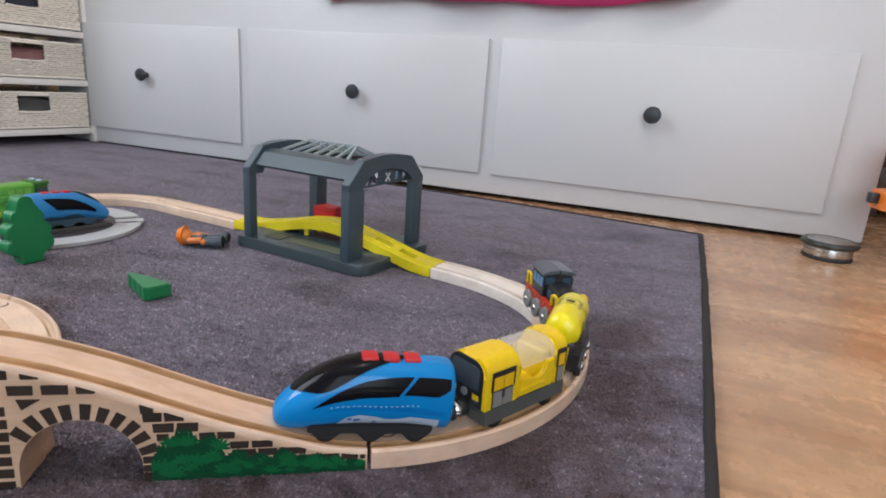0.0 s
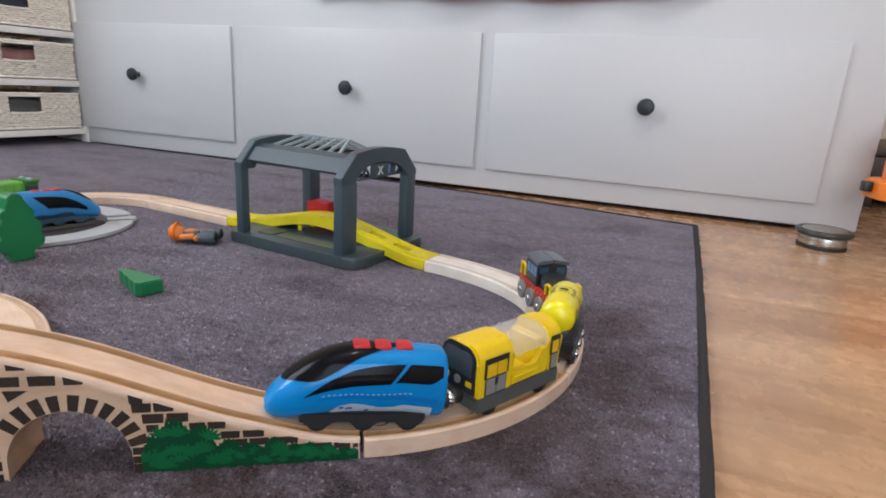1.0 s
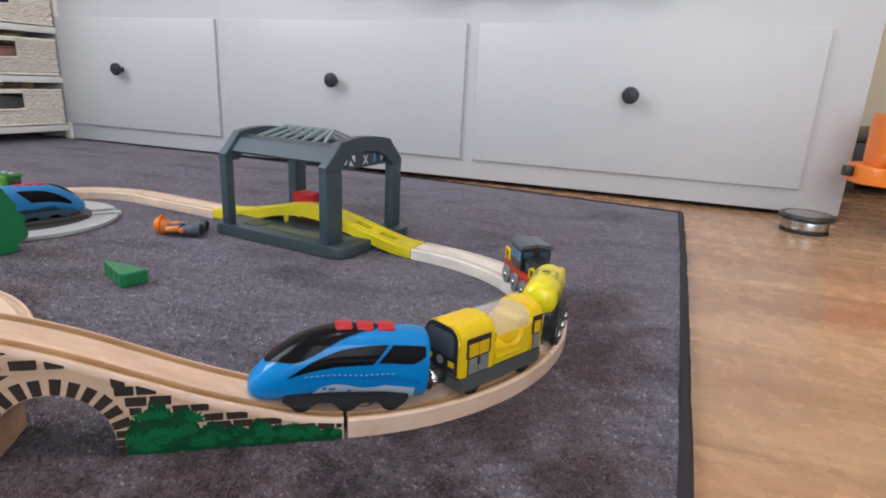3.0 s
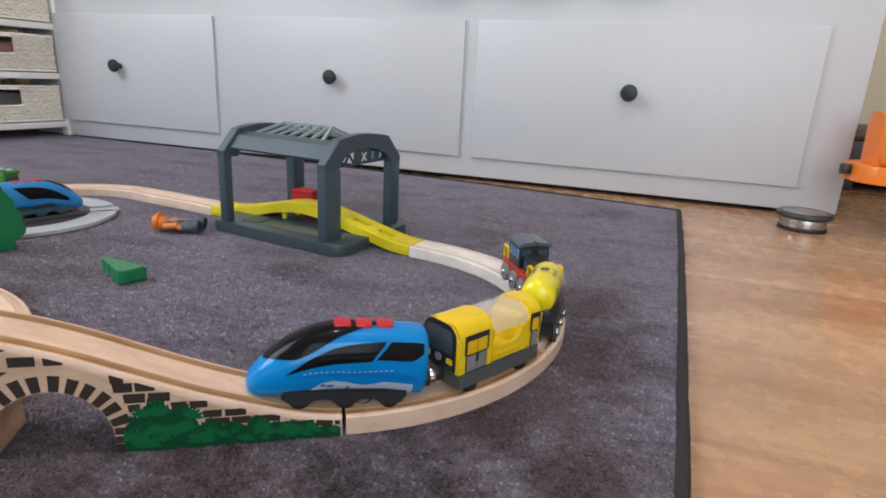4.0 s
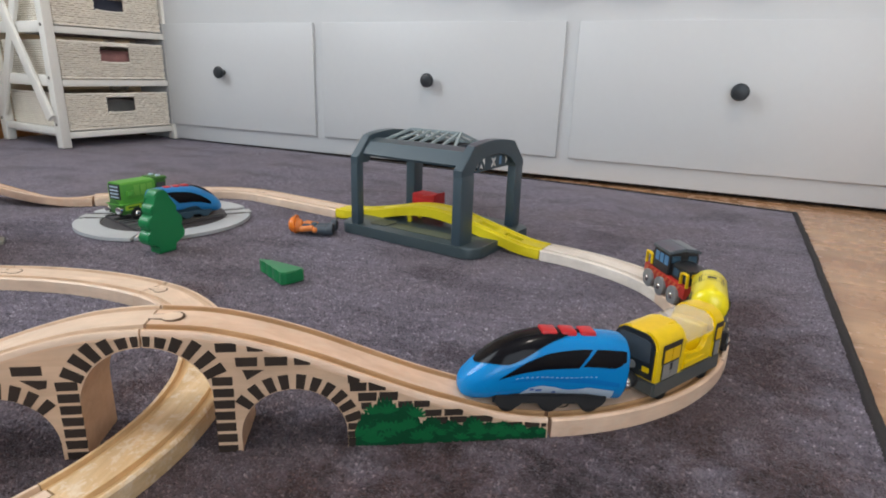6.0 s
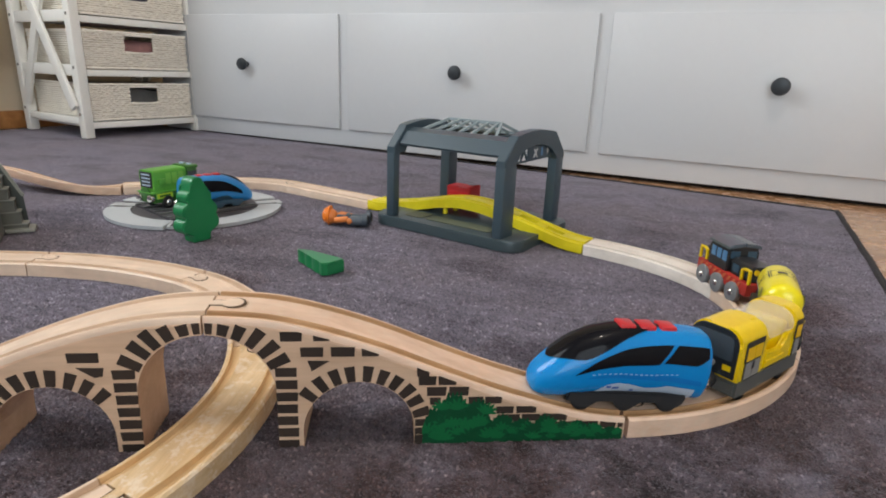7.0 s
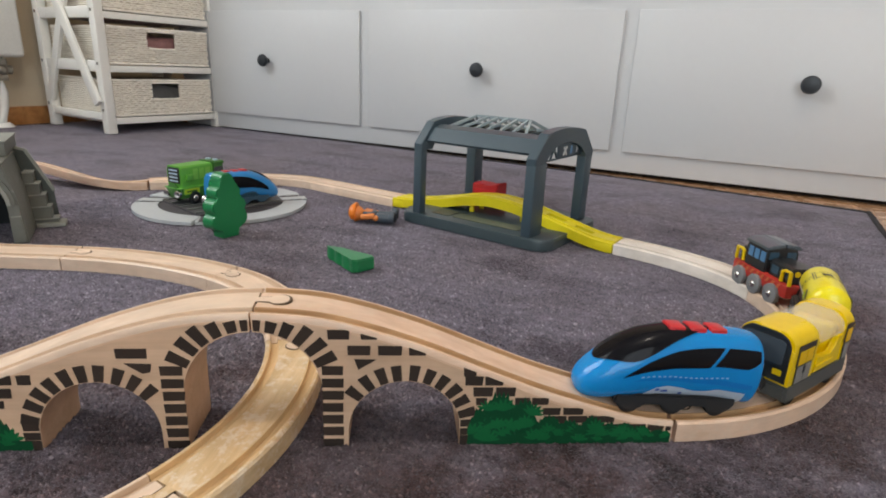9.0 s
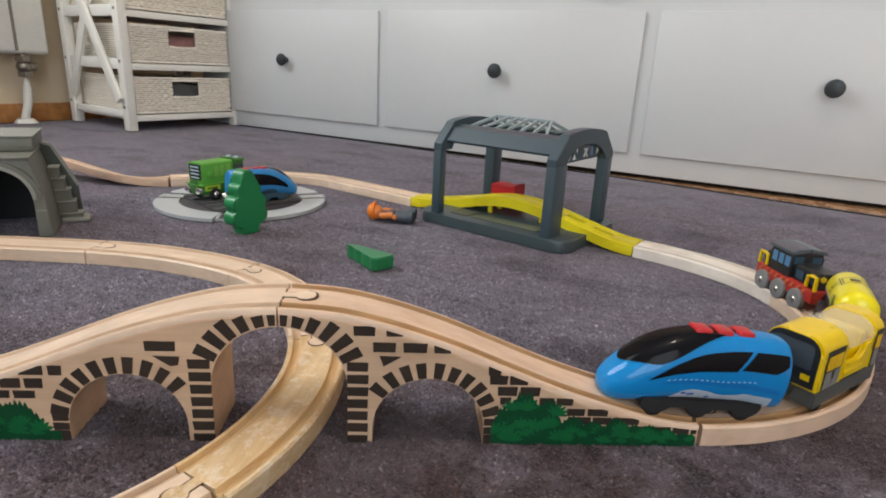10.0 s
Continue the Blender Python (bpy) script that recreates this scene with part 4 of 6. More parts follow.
RZ = np.array([0.0120, 0.0124, 0.0170, 0.0252, 0.0320, 0.0392, 0.0408, 0.0362, 0.0255, 0.0145, 0.0138])


def ramp_z(s):
    q = np.clip(s + np.linspace(-0.014, 0.014, 9), 0, 0.343)
    return float(np.mean(np.interp(q, RS, RZ)))


def ramp_pts(a, b, n=24, y=0.0, dz=0.0):
    return [(a + (b - a) * i / n, y, ramp_z(a + (b - a) * i / n) + dz) for i in range(n + 1)]


bm = bmesh.new()
for sgn in (1, -1):
    sec = [(sgn * a, b) for a, b in ((0.020, -0.0125), (0.020, -0.0006), (0.0192, 0.0), (0.0166, 0.0), (0.0160, -0.003), (0.0100, -0.003), (0.0094, 0.0), (0.0060, 0.0), (0.0060, -0.006), (0.0175, -0.006), (0.0175, -0.0125))]
    sweep(ramp_pts(0.0005, 0.3425, 34), sec, bm)
for a, b in ((0.0005, 0.032), (0.056, 0.070), (0.095, 0.262), (0.285, 0.3425)):
    sweep(ramp_pts(a, b, 8), [(-0.006, -0.006), (0.006, -0.006), (0.006, -0.0002), (-0.006, -0.0002)], bm)
part("rail_body", bm, YELLOW_TRACK, ramp)
for x0, x1, h in ((0.0, 0.022, 0.0095), (0.325, 0.343, 0.0105)):
    part("end_block", box(x0, x1, -0.0204, 0.0204, 0, h, 0.0012), YELLOW_TRACK, ramp)
for s in (0.125, 0.205):
    for y in (-0.013, 0.013):
        part("support", tube(0.0035, ramp_z(s) - 0.026, Matrix.Translation((s, y, 0.015 + (ramp_z(s) - 0.026) / 2)), 12), YELLOW_TRACK, ramp)

# ---- station ----
st = thing("train_station", pose(-0.3206, 0.6416, 0, 0, 0, -9), "dark grey plastic toy station with an open skylight roof", "toy station")


def rounded(x0, x1, y0, y1, r, n=6):
    out = []
    for cx, cy, a0 in ((x1 - r, y1 - r, 0), (x0 + r, y1 - r, 90), (x0 + r, y0 + r, 180), (x1 - r, y0 + r, 270)):
        out += [(cx + r * math.cos(radians(a0 + 90 * i / n)), cy + r * math.sin(radians(a0 + 90 * i / n))) for i in range(n + 1)]
    return out


part("base", prism(rounded(-0.119, 0.110, -0.0765, 0.086, 0.022), 0.0140, bevel=0.003), STATION_BASE, st)
for x0, x1, y0, y1 in ((-0.040, 0.060, -0.058, -0.036), (-0.075, -0.046, -0.058, -0.030), (-0.06, 0.06, 0.038, 0.062)):
    part("inlay", prism(rounded(x0, x1, y0, y1, 0.004), 0.0008, Matrix.Translation((0, 0, 0.0144))), STATION_PANEL, st)
LEAN = 0.056  # the right end stands a little askew


def askew(b, x0):
    if x0 > 0:
        for v in b.verts:
            v.co.x += LEAN * v.co.y
    return b


for x0, x1, y0, y1 in ((-0.0945, -0.0822, -0.0745, -0.0610), (0.0772, 0.0902, -0.0745, -0.0465), (-0.0945, -0.0780, 0.0520, 0.0745), (0.0772, 0.0902, 0.0545, 0.0745)):
    part("post", askew(box(x0, x1, y0, y1, 0.014, 0.1015, 0.0016), x0), STATION, st)
for x0, x1 in ((-0.0946, -0.0812), (0.0771, 0.0903)):
    outer = [(-0.0746, 0.100), (-0.0746, 0.1085), (-0.0485, 0.1362)] + [(y, 0.1362 + 0.0052 * (1 - (y / 0.0485) ** 2)) for y in (-0.036, -0.018, 0, 0.018, 0.036)] + [(0.0485, 0.1362), (0.0746, 0.1085), (0.0746, 0.100)]
    inner = [(0.0545, 0.100), (0.0520, 0.1060), (0.0400, 0.1150)] + [(y, 0.1150 + 0.0085 * (1 - (y / 0.040) ** 2)) for y in (0.028, 0.014, 0, -0.014, -0.028)] + [(-0.0400, 0.1150), (-0.0490, 0.1060), (-0.0500, 0.100)]
    b = prism(outer + inner, x1 - x0)
    b.transform(Matrix.Translation((x0, 0, 0)) @ Matrix(((0, 0, 1, 0), (1, 0, 0, 0), (0, 1, 0, 0), (0, 0, 0, 1))))
    bmesh.ops.bevel(b, geom=[e for e in b.edges if abs(e.verts[0].co.x - e.verts[1].co.x) < 1e-6], offset=0.0009, segments=2, affect="EDGES")
    part("end_arch", askew(b, x0), STATION, st, smooth=False)
for f in (1, -1):
    b = prism([(f * -0.0625, 0.1100), (f * -0.0645, 0.1130), (f * -0.0500, 0.1285), (f * -0.0340, 0.1325), (f * -0.0330, 0.1290), (f * -0.0480, 0.1245)], 0.1590)
    b.transform(Matrix.Translation((-0.0812, 0, 0)) @ Matrix(((0, 0, 1, 0), (1, 0, 0, 0), (0, 1, 0, 0), (0, 0, 0, 1))))
    part("roof_beam", b, STATION, st, smooth=False)


def bar(p, q, w=0.0022):
    """A thin square bar from p to q."""
    p, q = Vector(p), Vector(q)
    b = box(-w / 2, w / 2, -w / 2, w / 2, 0, (q - p).length)
    b.transform(Matrix.Translation(p) @ (q - p).to_track_quat("Z", "Y").to_matrix().to_4x4())
    return b


sx0, sx1, rx0, rx1, sy, sz, rz = -0.066, 0.048, -0.046, 0.036, 0.0335, 0.1305, 0.1448
part("skylight_bar", bar((rx0, 0, rz), (rx1, 0, rz), 0.0036), STATION_LIGHT, st)
for f in (1, -1):
    part("skylight_bar", bar((sx0, f * sy, sz), (sx1, f * sy, sz), 0.0036), STATION_LIGHT, st)
    part("skylight_bar", bar((sx0, f * sy, sz), (rx0, 0, rz), 0.0034), STATION_LIGHT, st)
    part("skylight_bar", bar((sx1, f * sy, sz), (rx1, 0, rz), 0.0034), STATION_LIGHT, st)
    for i in range(5):
        a = sx0 + (sx1 - sx0) * (i + 1) / 6
        b = rx0 + (rx1 - rx0) * (i + (1.35 if f < 0 else 0.4)) / 5.6
        part("skylight_bar", bar((a, f * sy, sz), (min(b, rx1), 0, rz), 0.0032), STATION_LIGHT, st)
for x in (sx0, sx1):
    part("skylight_bar", bar((x, -sy, sz), (x, sy, sz), 0.0026), STATION, st)
# name board hanging in the end arch, with three pictograms and a little lattice beside it
part("sign_board", box(0.0850, 0.0868, -0.0190, 0.0492, 0.1030, 0.1216, 0.0006), STATION, st)
cross = bar((0.0874, -0.0045, 0.1070), (0.0874, 0.0045, 0.1175), 0.0015)
join(cross, bar((0.0878, 0.0045, 0.1070), (0.0878, -0.0045, 0.1175), 0.0015))
part("pictogram", cross, SIGN_WHITE, st)
lamp_sign = box(0.0869, 0.0874, 0.0165, 0.0225, 0.1075, 0.1135, 0.0002, 1)
tube(0.0026, 0.0006, Matrix.Translation((0.0872, 0.0195, 0.1160)) @ Matrix.Rotation(radians(90), 4, "Y"), 14, bm=lamp_sign)
part("pictogram", lamp_sign, SIGN_BLUE, st)
part("pictogram", prism([(0.0345, 0.1075), (0.0395, 0.1120), (0.0345, 0.1165)], 0.0006, Matrix.Translation((0.0869, 0, 0)) @ Matrix(((0, 0, 1, 0), (1, 0, 0, 0), (0, 1, 0, 0), (0, 0, 0, 1)))), SIGN_WHITE, st)
for p, q in (((0.0859, -0.0190, 0.1040), (0.0859, -0.0440, 0.1040)), ((0.0859, -0.0190, 0.1045), (0.0859, -0.0290, 0.1175)), ((0.0859, -0.0290, 0.1175), (0.0859, -0.0380, 0.1045))):
    part("sign_strut", bar(p, q, 0.0022), STATION, st)

blk = thing("red_block", pose(-0.359, 0.694, 0.0146, 0, 0, -9), "red toy crate standing on the station platform", "toy block")
b = prism([(-0.021, 0), (0.021, 0), (0.021, 0.0335), (0.006, 0.0285), (-0.001, 0.0305), (-0.021, 0.0310)], 0.028)
b.transform(Matrix.Translation((0, 0.014, 0)) @ Matrix.Rotation(radians(90), 4, "X"))
bmesh.ops.bevel(b, geom=b.edges[:], offset=0.0012, segments=2, affect="EDGES")
part("body", b, RED_BLOCK, blk)
part("side_panel", box(-0.0165, 0.0165, -0.0145, -0.0138, 0.006, 0.024, 0.0003, 1), RED, blk)


# ---- lying toy figure: one plain mesh in plain colours ----
def toy_figure(m):
    bm = bmesh.new()
    slots = []

    def add(other, mat):
        k = len(bm.faces)
        join(bm, other)
        if mat not in slots:
            slots.append(mat)
        bm.faces.ensure_lookup_table()
        for f in bm.faces[k:]:
            f.material_index = slots.index(mat)

    T = Matrix.Translation
    add(ball(0.0100, T((0.0090, 0, 0.0105)), None, 16, 10), ORANGE_SKIN)
    add(ball(0.0118, T((0.0045, 0, 0.0118)) @ Matrix.Diagonal((0.66, 1, 0.95, 1)), None, 16, 10), ORANGE)
    add(tube(0.0132, 0.0022, T((0.0072, 0, 0.0122)) @ Matrix.Rotation(radians(90), 4, "Y"), 20), ORANGE)
    add(box(0.0175, 0.0360, -0.0088, 0.0088, 0.003, 0.0150, 0.003), BLUE_GREY)
    add(box(0.0180, 0.0300, -0.0050, 0.0050, 0.0140, 0.0158, 0.0006), ORANGE_SKIN)
    for s in (-1, 1):
        add(tube(0.0042, 0.019, T((0.0265, s * 0.0125, 0.0100)) @ Matrix.Rotation(radians(90 + s * 8), 4, "Y"), 12, bevel=0.0015), ORANGE_SKIN)
        add(ball(0.0040, T((0.0375, s * 0.0132, 0.0085)), None, 10, 8), ORANGE_SKIN)
        add(tube(0.0066, 0.020, T((0.0455, s * 0.0068, 0.0075)) @ Matrix.Rotation(radians(90), 4, "Y"), 16, bevel=0.002), SLATE)
        add(tube(0.0092, 0.0075, T((0.0590, s * 0.0096, 0.0105)) @ Matrix.Rotation(radians(90), 4, "Y"), 18, 0.0082, bevel=0.0012), SLATE)
        # black disc paints the shade of the boot's hollow end
        add(tube(0.0060, 0.0009, T((0.0630, s * 0.0096, 0.0105)) @ Matrix.Rotation(radians(90), 4, "Y"), 16), RUBBER)
    ob = place("toy_figure", bm, slots[0], "small toy figure in orange and grey lying on the rug", "toy figure")
    for s in slots[1:]:
        ob.data.materials.append(s)
    ob.matrix_world = m
    return ob


toy_figure(pose(-0.499, 0.5425, 0, 0, 0, 20))


# ---- wooden trees ----
def scalloped(points, m, depth, name, label, mat=GREEN_TREE):
    t = prism(points, depth)
    bmesh.ops.bevel(t, geom=[e for e in t.edges if abs(e.verts[0].co.z - e.verts[1].co.z) < 1e-9], offset=0.0012, segments=2, affect="EDGES")
    ob = place(name, t, mat, label, "toy tree")
    ob.matrix_world = m
    return ob


leaf = [(-0.011, 0.0), (-0.0105, 0.010)]
for cx, cy, r, a0, a1 in ((-0.0155, 0.020, 0.0098, 240, 110), (-0.0145, 0.038, 0.0092, 235, 110), (-0.0095, 0.054, 0.0080, 230, 105), (-0.001, 0.0685, 0.0092, 190, -15), (0.0095, 0.053, 0.0078, 75, -45), (0.015, 0.037, 0.0090, 70, -50), (0.0158, 0.021, 0.0096, 70, -60)):
    leaf += [(cx + r * math.cos(radians(a0 + (a1 - a0) * i / 7)), cy + r * math.sin(radians(a0 + (a1 - a0) * i / 7))) for i in range(8)]
leaf += [(0.0105, 0.010), (0.011, 0.0)]
# stands upright: outline in the vertical plane, its face towards the loop
scalloped(leaf, Matrix.Translation((-0.588, 0.397, 0)) @ Matrix.Rotation(radians(-5 + 90), 4, "Z") @ Matrix.Rotation(radians(90), 4, "X"), 0.020, "toy_tree", "green painted wooden leafy tree standing on the rug")
fir = [(0.054 * s - 0.0006 * abs(math.sin(3.5 * math.pi * s)), -0.0265 * s - 0.0012 * abs(math.sin(3.5 * math.pi * s))) for s in [i / 28 for i in range(29)]] + [(0.0585, -0.0245), (0.0650, -0.0050), (0.0630, -0.0015), (0.040, -0.0005), (0.018, 0.0015)]
scalloped(fir, pose(-0.4275, 0.3985, 0), 0.0138, "lying_tree", "green painted wooden tree block lying on the rug")

# ---- turntable ----
TT = (-0.7015, 0.5053)
tt = thing("turntable", pose(TT[0], TT[1], 0, 0, 0, 64), "grey plastic toy turntable lying on the rug", "toy turntable")
ENTRIES = (-114, -11, 61, 144, 246)
for e0, e1 in zip(ENTRIES, ENTRIES[1:]):
    a0, a1 = e0 + 11.5, e1 - 11.5
    n = 24
    out = [(0.119 * math.cos(radians(a0 + (a1 - a0) * i / n)), 0.119 * math.sin(radians(a0 + (a1 - a0) * i / n))) for i in range(n + 1)]
    out += [(0.086 * math.cos(radians(a1 + (a0 - a1) * i / n)), 0.086 * math.sin(radians(a1 + (a0 - a1) * i / n))) for i in range(n + 1)]
    part("ring_segment", prism(out, 0.0046, bevel=0.0008), TABLE_GREY, tt)
    slot = prism([(0.084, -0.020), (0.1125, -0.020), (0.1125, -0.0095), (0.121, -0.0095), (0.121, 0.0095), (0.1125, 0.0095), (0.1125, 0.020), (0.084, 0.020)], 0.0036, Matrix.Rotation(radians(e0), 4, "Z"))
    part("entry_plate", slot, ENTRY_GREY, tt)
    for y in (-0.013, 0.013):
        part("entry_groove", box(0.084, 0.112, y - 0.003, y + 0.003, 0.0030, 0.0040, m=Matrix.Rotation(radians(e0), 4, "Z")), TABLE_DARK, tt)
part("underplate", tube(0.088, 0.003, Matrix.Translation((0, 0, 0.0015)), 48), TABLE_DARK, tt)
part("turning_bridge", prism(rounded(-0.064, 0.064, -0.058, 0.058, 0.003), 0.003, Matrix.Translation((0, 0, 0.003)) @ Matrix.Rotation(radians(10), 4, "Z")), TABLE_DARK, tt)
for y in (-0.050, -0.0255, -0.006, 0.006, 0.0255, 0.050):
    part("rail_strip", box(-0.064, 0.064, y - 0.0022, y + 0.0022, 0.006, 0.0078, 0.0004, 1, m=Matrix.Rotation(radians(10), 4, "Z")), WAGON_GREY, tt)


# ---- tunnel with stairs ----
tun = thing("rock_tunnel", pose(-0.785, 0.293, 0, 0, 0, 55.6), "grey plastic toy tunnel with stairs up its side", "toy tunnel")


def cut_y(outline, y0, y1, bevel=0.0):
    """The outline (x, z) stretched from y0 to y1."""
    b = prism(outline, y1 - y0)
    b.transform(Matrix.Translation((0, y1, 0)) @ Matrix.Rotation(radians(90), 4, "X"))
    if bevel:
        bmesh.ops.bevel(b, geom=[e for e in b.edges if abs(e.verts[0].co.y - e.verts[1].co.y) < 1e-6], offset=bevel, segments=2, affect="EDGES")
    return b


AX, AZ, AR = -0.049, 0.044, 0.035
arc = [(AX - AR * math.cos(math.pi * i / 20), AZ + AR * math.sin(math.pi * i / 20)) for i in range(21)]
out = [(0.0, 0.0), (-0.004, 0.05), (-0.013, 0.0885), (-0.085, 0.0885), (-0.092, 0.0), (AX - AR, 0.0)] + arc + [(AX + AR, 0.0)]
part("wall", cut_y(out, -0.070, 0.055, 0.0016), ROCK, tun)
ring = [(AX - (AR + 0.0085) * math.cos(math.pi * i / 20), AZ + (AR + 0.0085) * math.sin(math.pi * i / 20)) for i in range(21)]
inner = [(AX + (AR + 0.0005) * math.cos(math.pi * i / 20), AZ + (AR + 0.0005) * math.sin(math.pi * i / 20)) for i in range(21)]
part("arch_ring", cut_y(ring + inner, -0.0735, -0.0702, 0.0012), ROCK, tun)
ring2 = [(AX - (AR + 0.0045) * math.cos(math.pi * i / 20), AZ + (AR + 0.0045) * math.sin(math.pi * i / 20)) for i in range(21)]
part("arch_ring", cut_y(ring2 + inner, -0.0755, -0.0736, 0.0008), ROCK_LIGHT, tun)
# added black block that paints the darkness seen through the opening
part("rear_wall", box(-0.083, -0.015, 0.030, 0.054, 0.0, 0.082), TUNNEL_BLACK, tun)
part("ledge", box(-0.0880, -0.0110, -0.0720, 0.0565, 0.0878, 0.0904, 0.0012), ROCK, tun)
part("parapet", box(-0.082, -0.0120, -0.030, 0.050, 0.0905, 0.1058, 0.002), ROCK, tun)
part("parapet_cap", box(-0.0835, -0.0106, -0.0315, 0.0515, 0.1059, 0.1080, 0.001), ROCK_LIGHT, tun, "pale top edge")
for z, x0, x1 in ((0.030, -0.0125, -0.0028), (0.058, -0.0120, -0.0052)):
    part("stone_edge", box(x0, x1, -0.0712, -0.0695, z, z + 0.0012, 0.0004, 1), ROCK_LIGHT, tun)
low = 0.0
for x, z in ((0.0235, 0.0080), (0.0178, 0.0232), (0.0138, 0.0380), (0.0095, 0.0520), (0.0050, 0.0655)):
    part("stair_step", box(-0.0065, x, 0.0015, 0.0195, low, z, 0.0005, 1), ROCK, tun)
    part("stair_tread", box(-0.0060, x + 0.001, 0.0002, 0.0195, z, z + 0.0014, 0.0005, 1), ROCK_LIGHT, tun)
    low = z + 0.0014
part("stair_foot", prism(rounded(0.0004, 0.031, -0.006, 0.022, 0.004), 0.0035, bevel=0.001), ROCK_LIGHT, tun)
part("stair_wall", cut_y([(0.0235, 0.0), (0.0215, 0.0395), (-0.0010, 0.0900), (-0.012, 0.0932), (-0.012, 0.0)], 0.0197, 0.0225), ROCK_DARK, tun, smooth=False)
part("stair_coping", bar((0.0218, 0.0211, 0.0400), (-0.0010, 0.0211, 0.0908), 0.0034), ROCK_LIGHT, tun)
part("stair_coping", bar((-0.0010, 0.0211, 0.0908), (-0.0115, 0.0211, 0.0940), 0.0032), ROCK_LIGHT, tun)

# ---- door stop and orange toy by the bed's end ----
ds = thing("door_stop", pose(0.374, 1.085, FLOOR_Z) @ Matrix.Scale(0.84, 4), "round steel door stop with black rubber rings on the laminate", "door stop")
part("foot_ring", tube(0.0445, 0.008, Matrix.Translation((0, 0, 0.004)), 40, bevel=0.0015), RUBBER, ds)
part("body", tube(0.043, 0.016, Matrix.Translation((0, 0, 0.016)), 40, bevel=0.0008), STEEL, ds)
bm = bmesh.new()
NB = 40
ring = [[bm.verts.new(((0.0450 + 0.0068 * math.cos(b)) * math.cos(a), (0.0450 + 0.0068 * math.cos(b)) * math.sin(a), 0.0318 + 0.0064 * math.sin(b))) for b in [j * math.tau / 12 for j in range(12)]] for a in [i * math.tau / NB for i in range(NB)]]
for i in range(NB):
    for j in range(12):
        bm.faces.new((ring[i][j], ring[(i + 1) % NB][j], ring[(i + 1) % NB][(j + 1) % 12], ring[i][(j + 1) % 12]))
part("rubber_ring", bm, RUBBER_SHINY, ds, "black rubber ring")
part("top_plate", tube(0.0435, 0.014, Matrix.Translation((0, 0, 0.031)), 40, 0.040, bevel=0.002), STEEL, ds)

truck = thing("toy_truck", pose(0.513, 1.125, FLOOR_Z + 0.0, 0, 0, 8), "orange plastic toy truck with black wheels on the laminate", "toy truck")
part("bumper", prism(rounded(-0.082, 0.10, -0.062, 0.062, 0.045, 8), 0.029, Matrix.Translation((0, 0, 0.089)), bevel=0.004), ORANGE, truck)
hood = prism(rounded(-0.058, 0.10, -0.050, 0.050, 0.03, 8), 0.084, Matrix.Translation((0, 0, 0.1182)), bevel=0.010)
for v in hood.verts:
    k = (v.co.z - 0.118) / 0.084
    v.co.x -= 0.004 * k
    v.co.y *= 1 - 0.12 * k
part("cab", hood, ORANGE, truck)
part("bonnet", box(-0.060, 0.0, -0.056, -0.030, 0.1182, 0.142, 0.008, 3), ORANGE, truck)
part("peg", box(-0.096, -0.0825, -0.008, 0.008, 0.098, 0.115, 0.002), BLACK, truck)
part("chassis", box(0.03, 0.18, -0.035, 0.035, 0.03, 0.0888, 0.003), BLACK, truck)
for x in (0.085, 0.150):
    for y in (-0.052, 0.052):
        w = part("wheel", tube(0.036, 0.026, Matrix.Translation((x, y, 0.036)) @ Matrix.Rotation(radians(90), 4, "X"), 28, bevel=0.005), RUBBER, truck, "black rubber wheel")
        part("rim", tube(0.018, 0.028, Matrix.Translation((x, y, 0.036)) @ Matrix.Rotation(radians(90), 4, "X"), 20, bevel=0.002), ORANGE, w)
chest = thing("brown_chest", pose(0.9, 1.85, FLOOR_Z), "low dark brown wooden chest near the wall", "chest")
part("body", box(-0.36, 0.36, -0.22, 0.30, 0.03, 0.125, 0.004), BROWN, chest)
part("lid", box(-0.37, 0.37, -0.23, 0.31, 0.1255, 0.145, 0.004), BROWN, chest)
for x in (-0.32, 0.32):
    for y in (-0.18, 0.26):
        part("foot", box(x - 0.02, x + 0.02, y - 0.02, y + 0.02, 0, 0.0295, 0.002), BROWN, chest)


# ---- trains ----
def wheel(parent, x, y, r, mat, hub=CHROME, hub_r=0.45, z=None, w=0.005):
    s = 1 if y > 0 else -1
    z = r - 0.0022 if z is None else z
    rot = Matrix.Rotation(radians(-90 * s), 4, "X")
    wh = part("wheel", tube(r, w, Matrix.Translation((x, y, z)) @ rot, 24, bevel=0.0008), mat, parent)
    part("hub", ball(r * hub_r, Matrix.Translation((x, y + s * w / 2, z)) @ Matrix.Diagonal((1, 0.55, 1, 1)), None, 16, 10), hub, wh, "domed wheel hub")


def coupling(parent, x, s):
    c = part("coupling", tube(0.0066, 0.007, Matrix.Translation((x + s * 0.003, 0, 0.014)) @ Matrix.Rotation(radians(90), 4, "Y"), 16, bevel=0.001), BLACK, parent)
    part("magnet", ball(0.0060, Matrix.Translation((x + s * 0.0080, 0, 0.014)) @ Matrix.Diagonal((0.8, 1, 1, 1)), None, 16, 10), CHROME, c, "chrome magnet")


POW = 2.7
LEN = 0.118
SX = np.array([0.0, 0.004, 0.03, 0.062, 0.078, 0.092, 0.102, 0.109, 0.1135, 0.1163, 0.1176, 0.118])
STOP = np.array([0.0515, 0.0545, 0.0548, 0.0535, 0.0495, 0.0428, 0.0350, 0.0288, 0.0240, 0.0202, 0.0172, 0.0148])
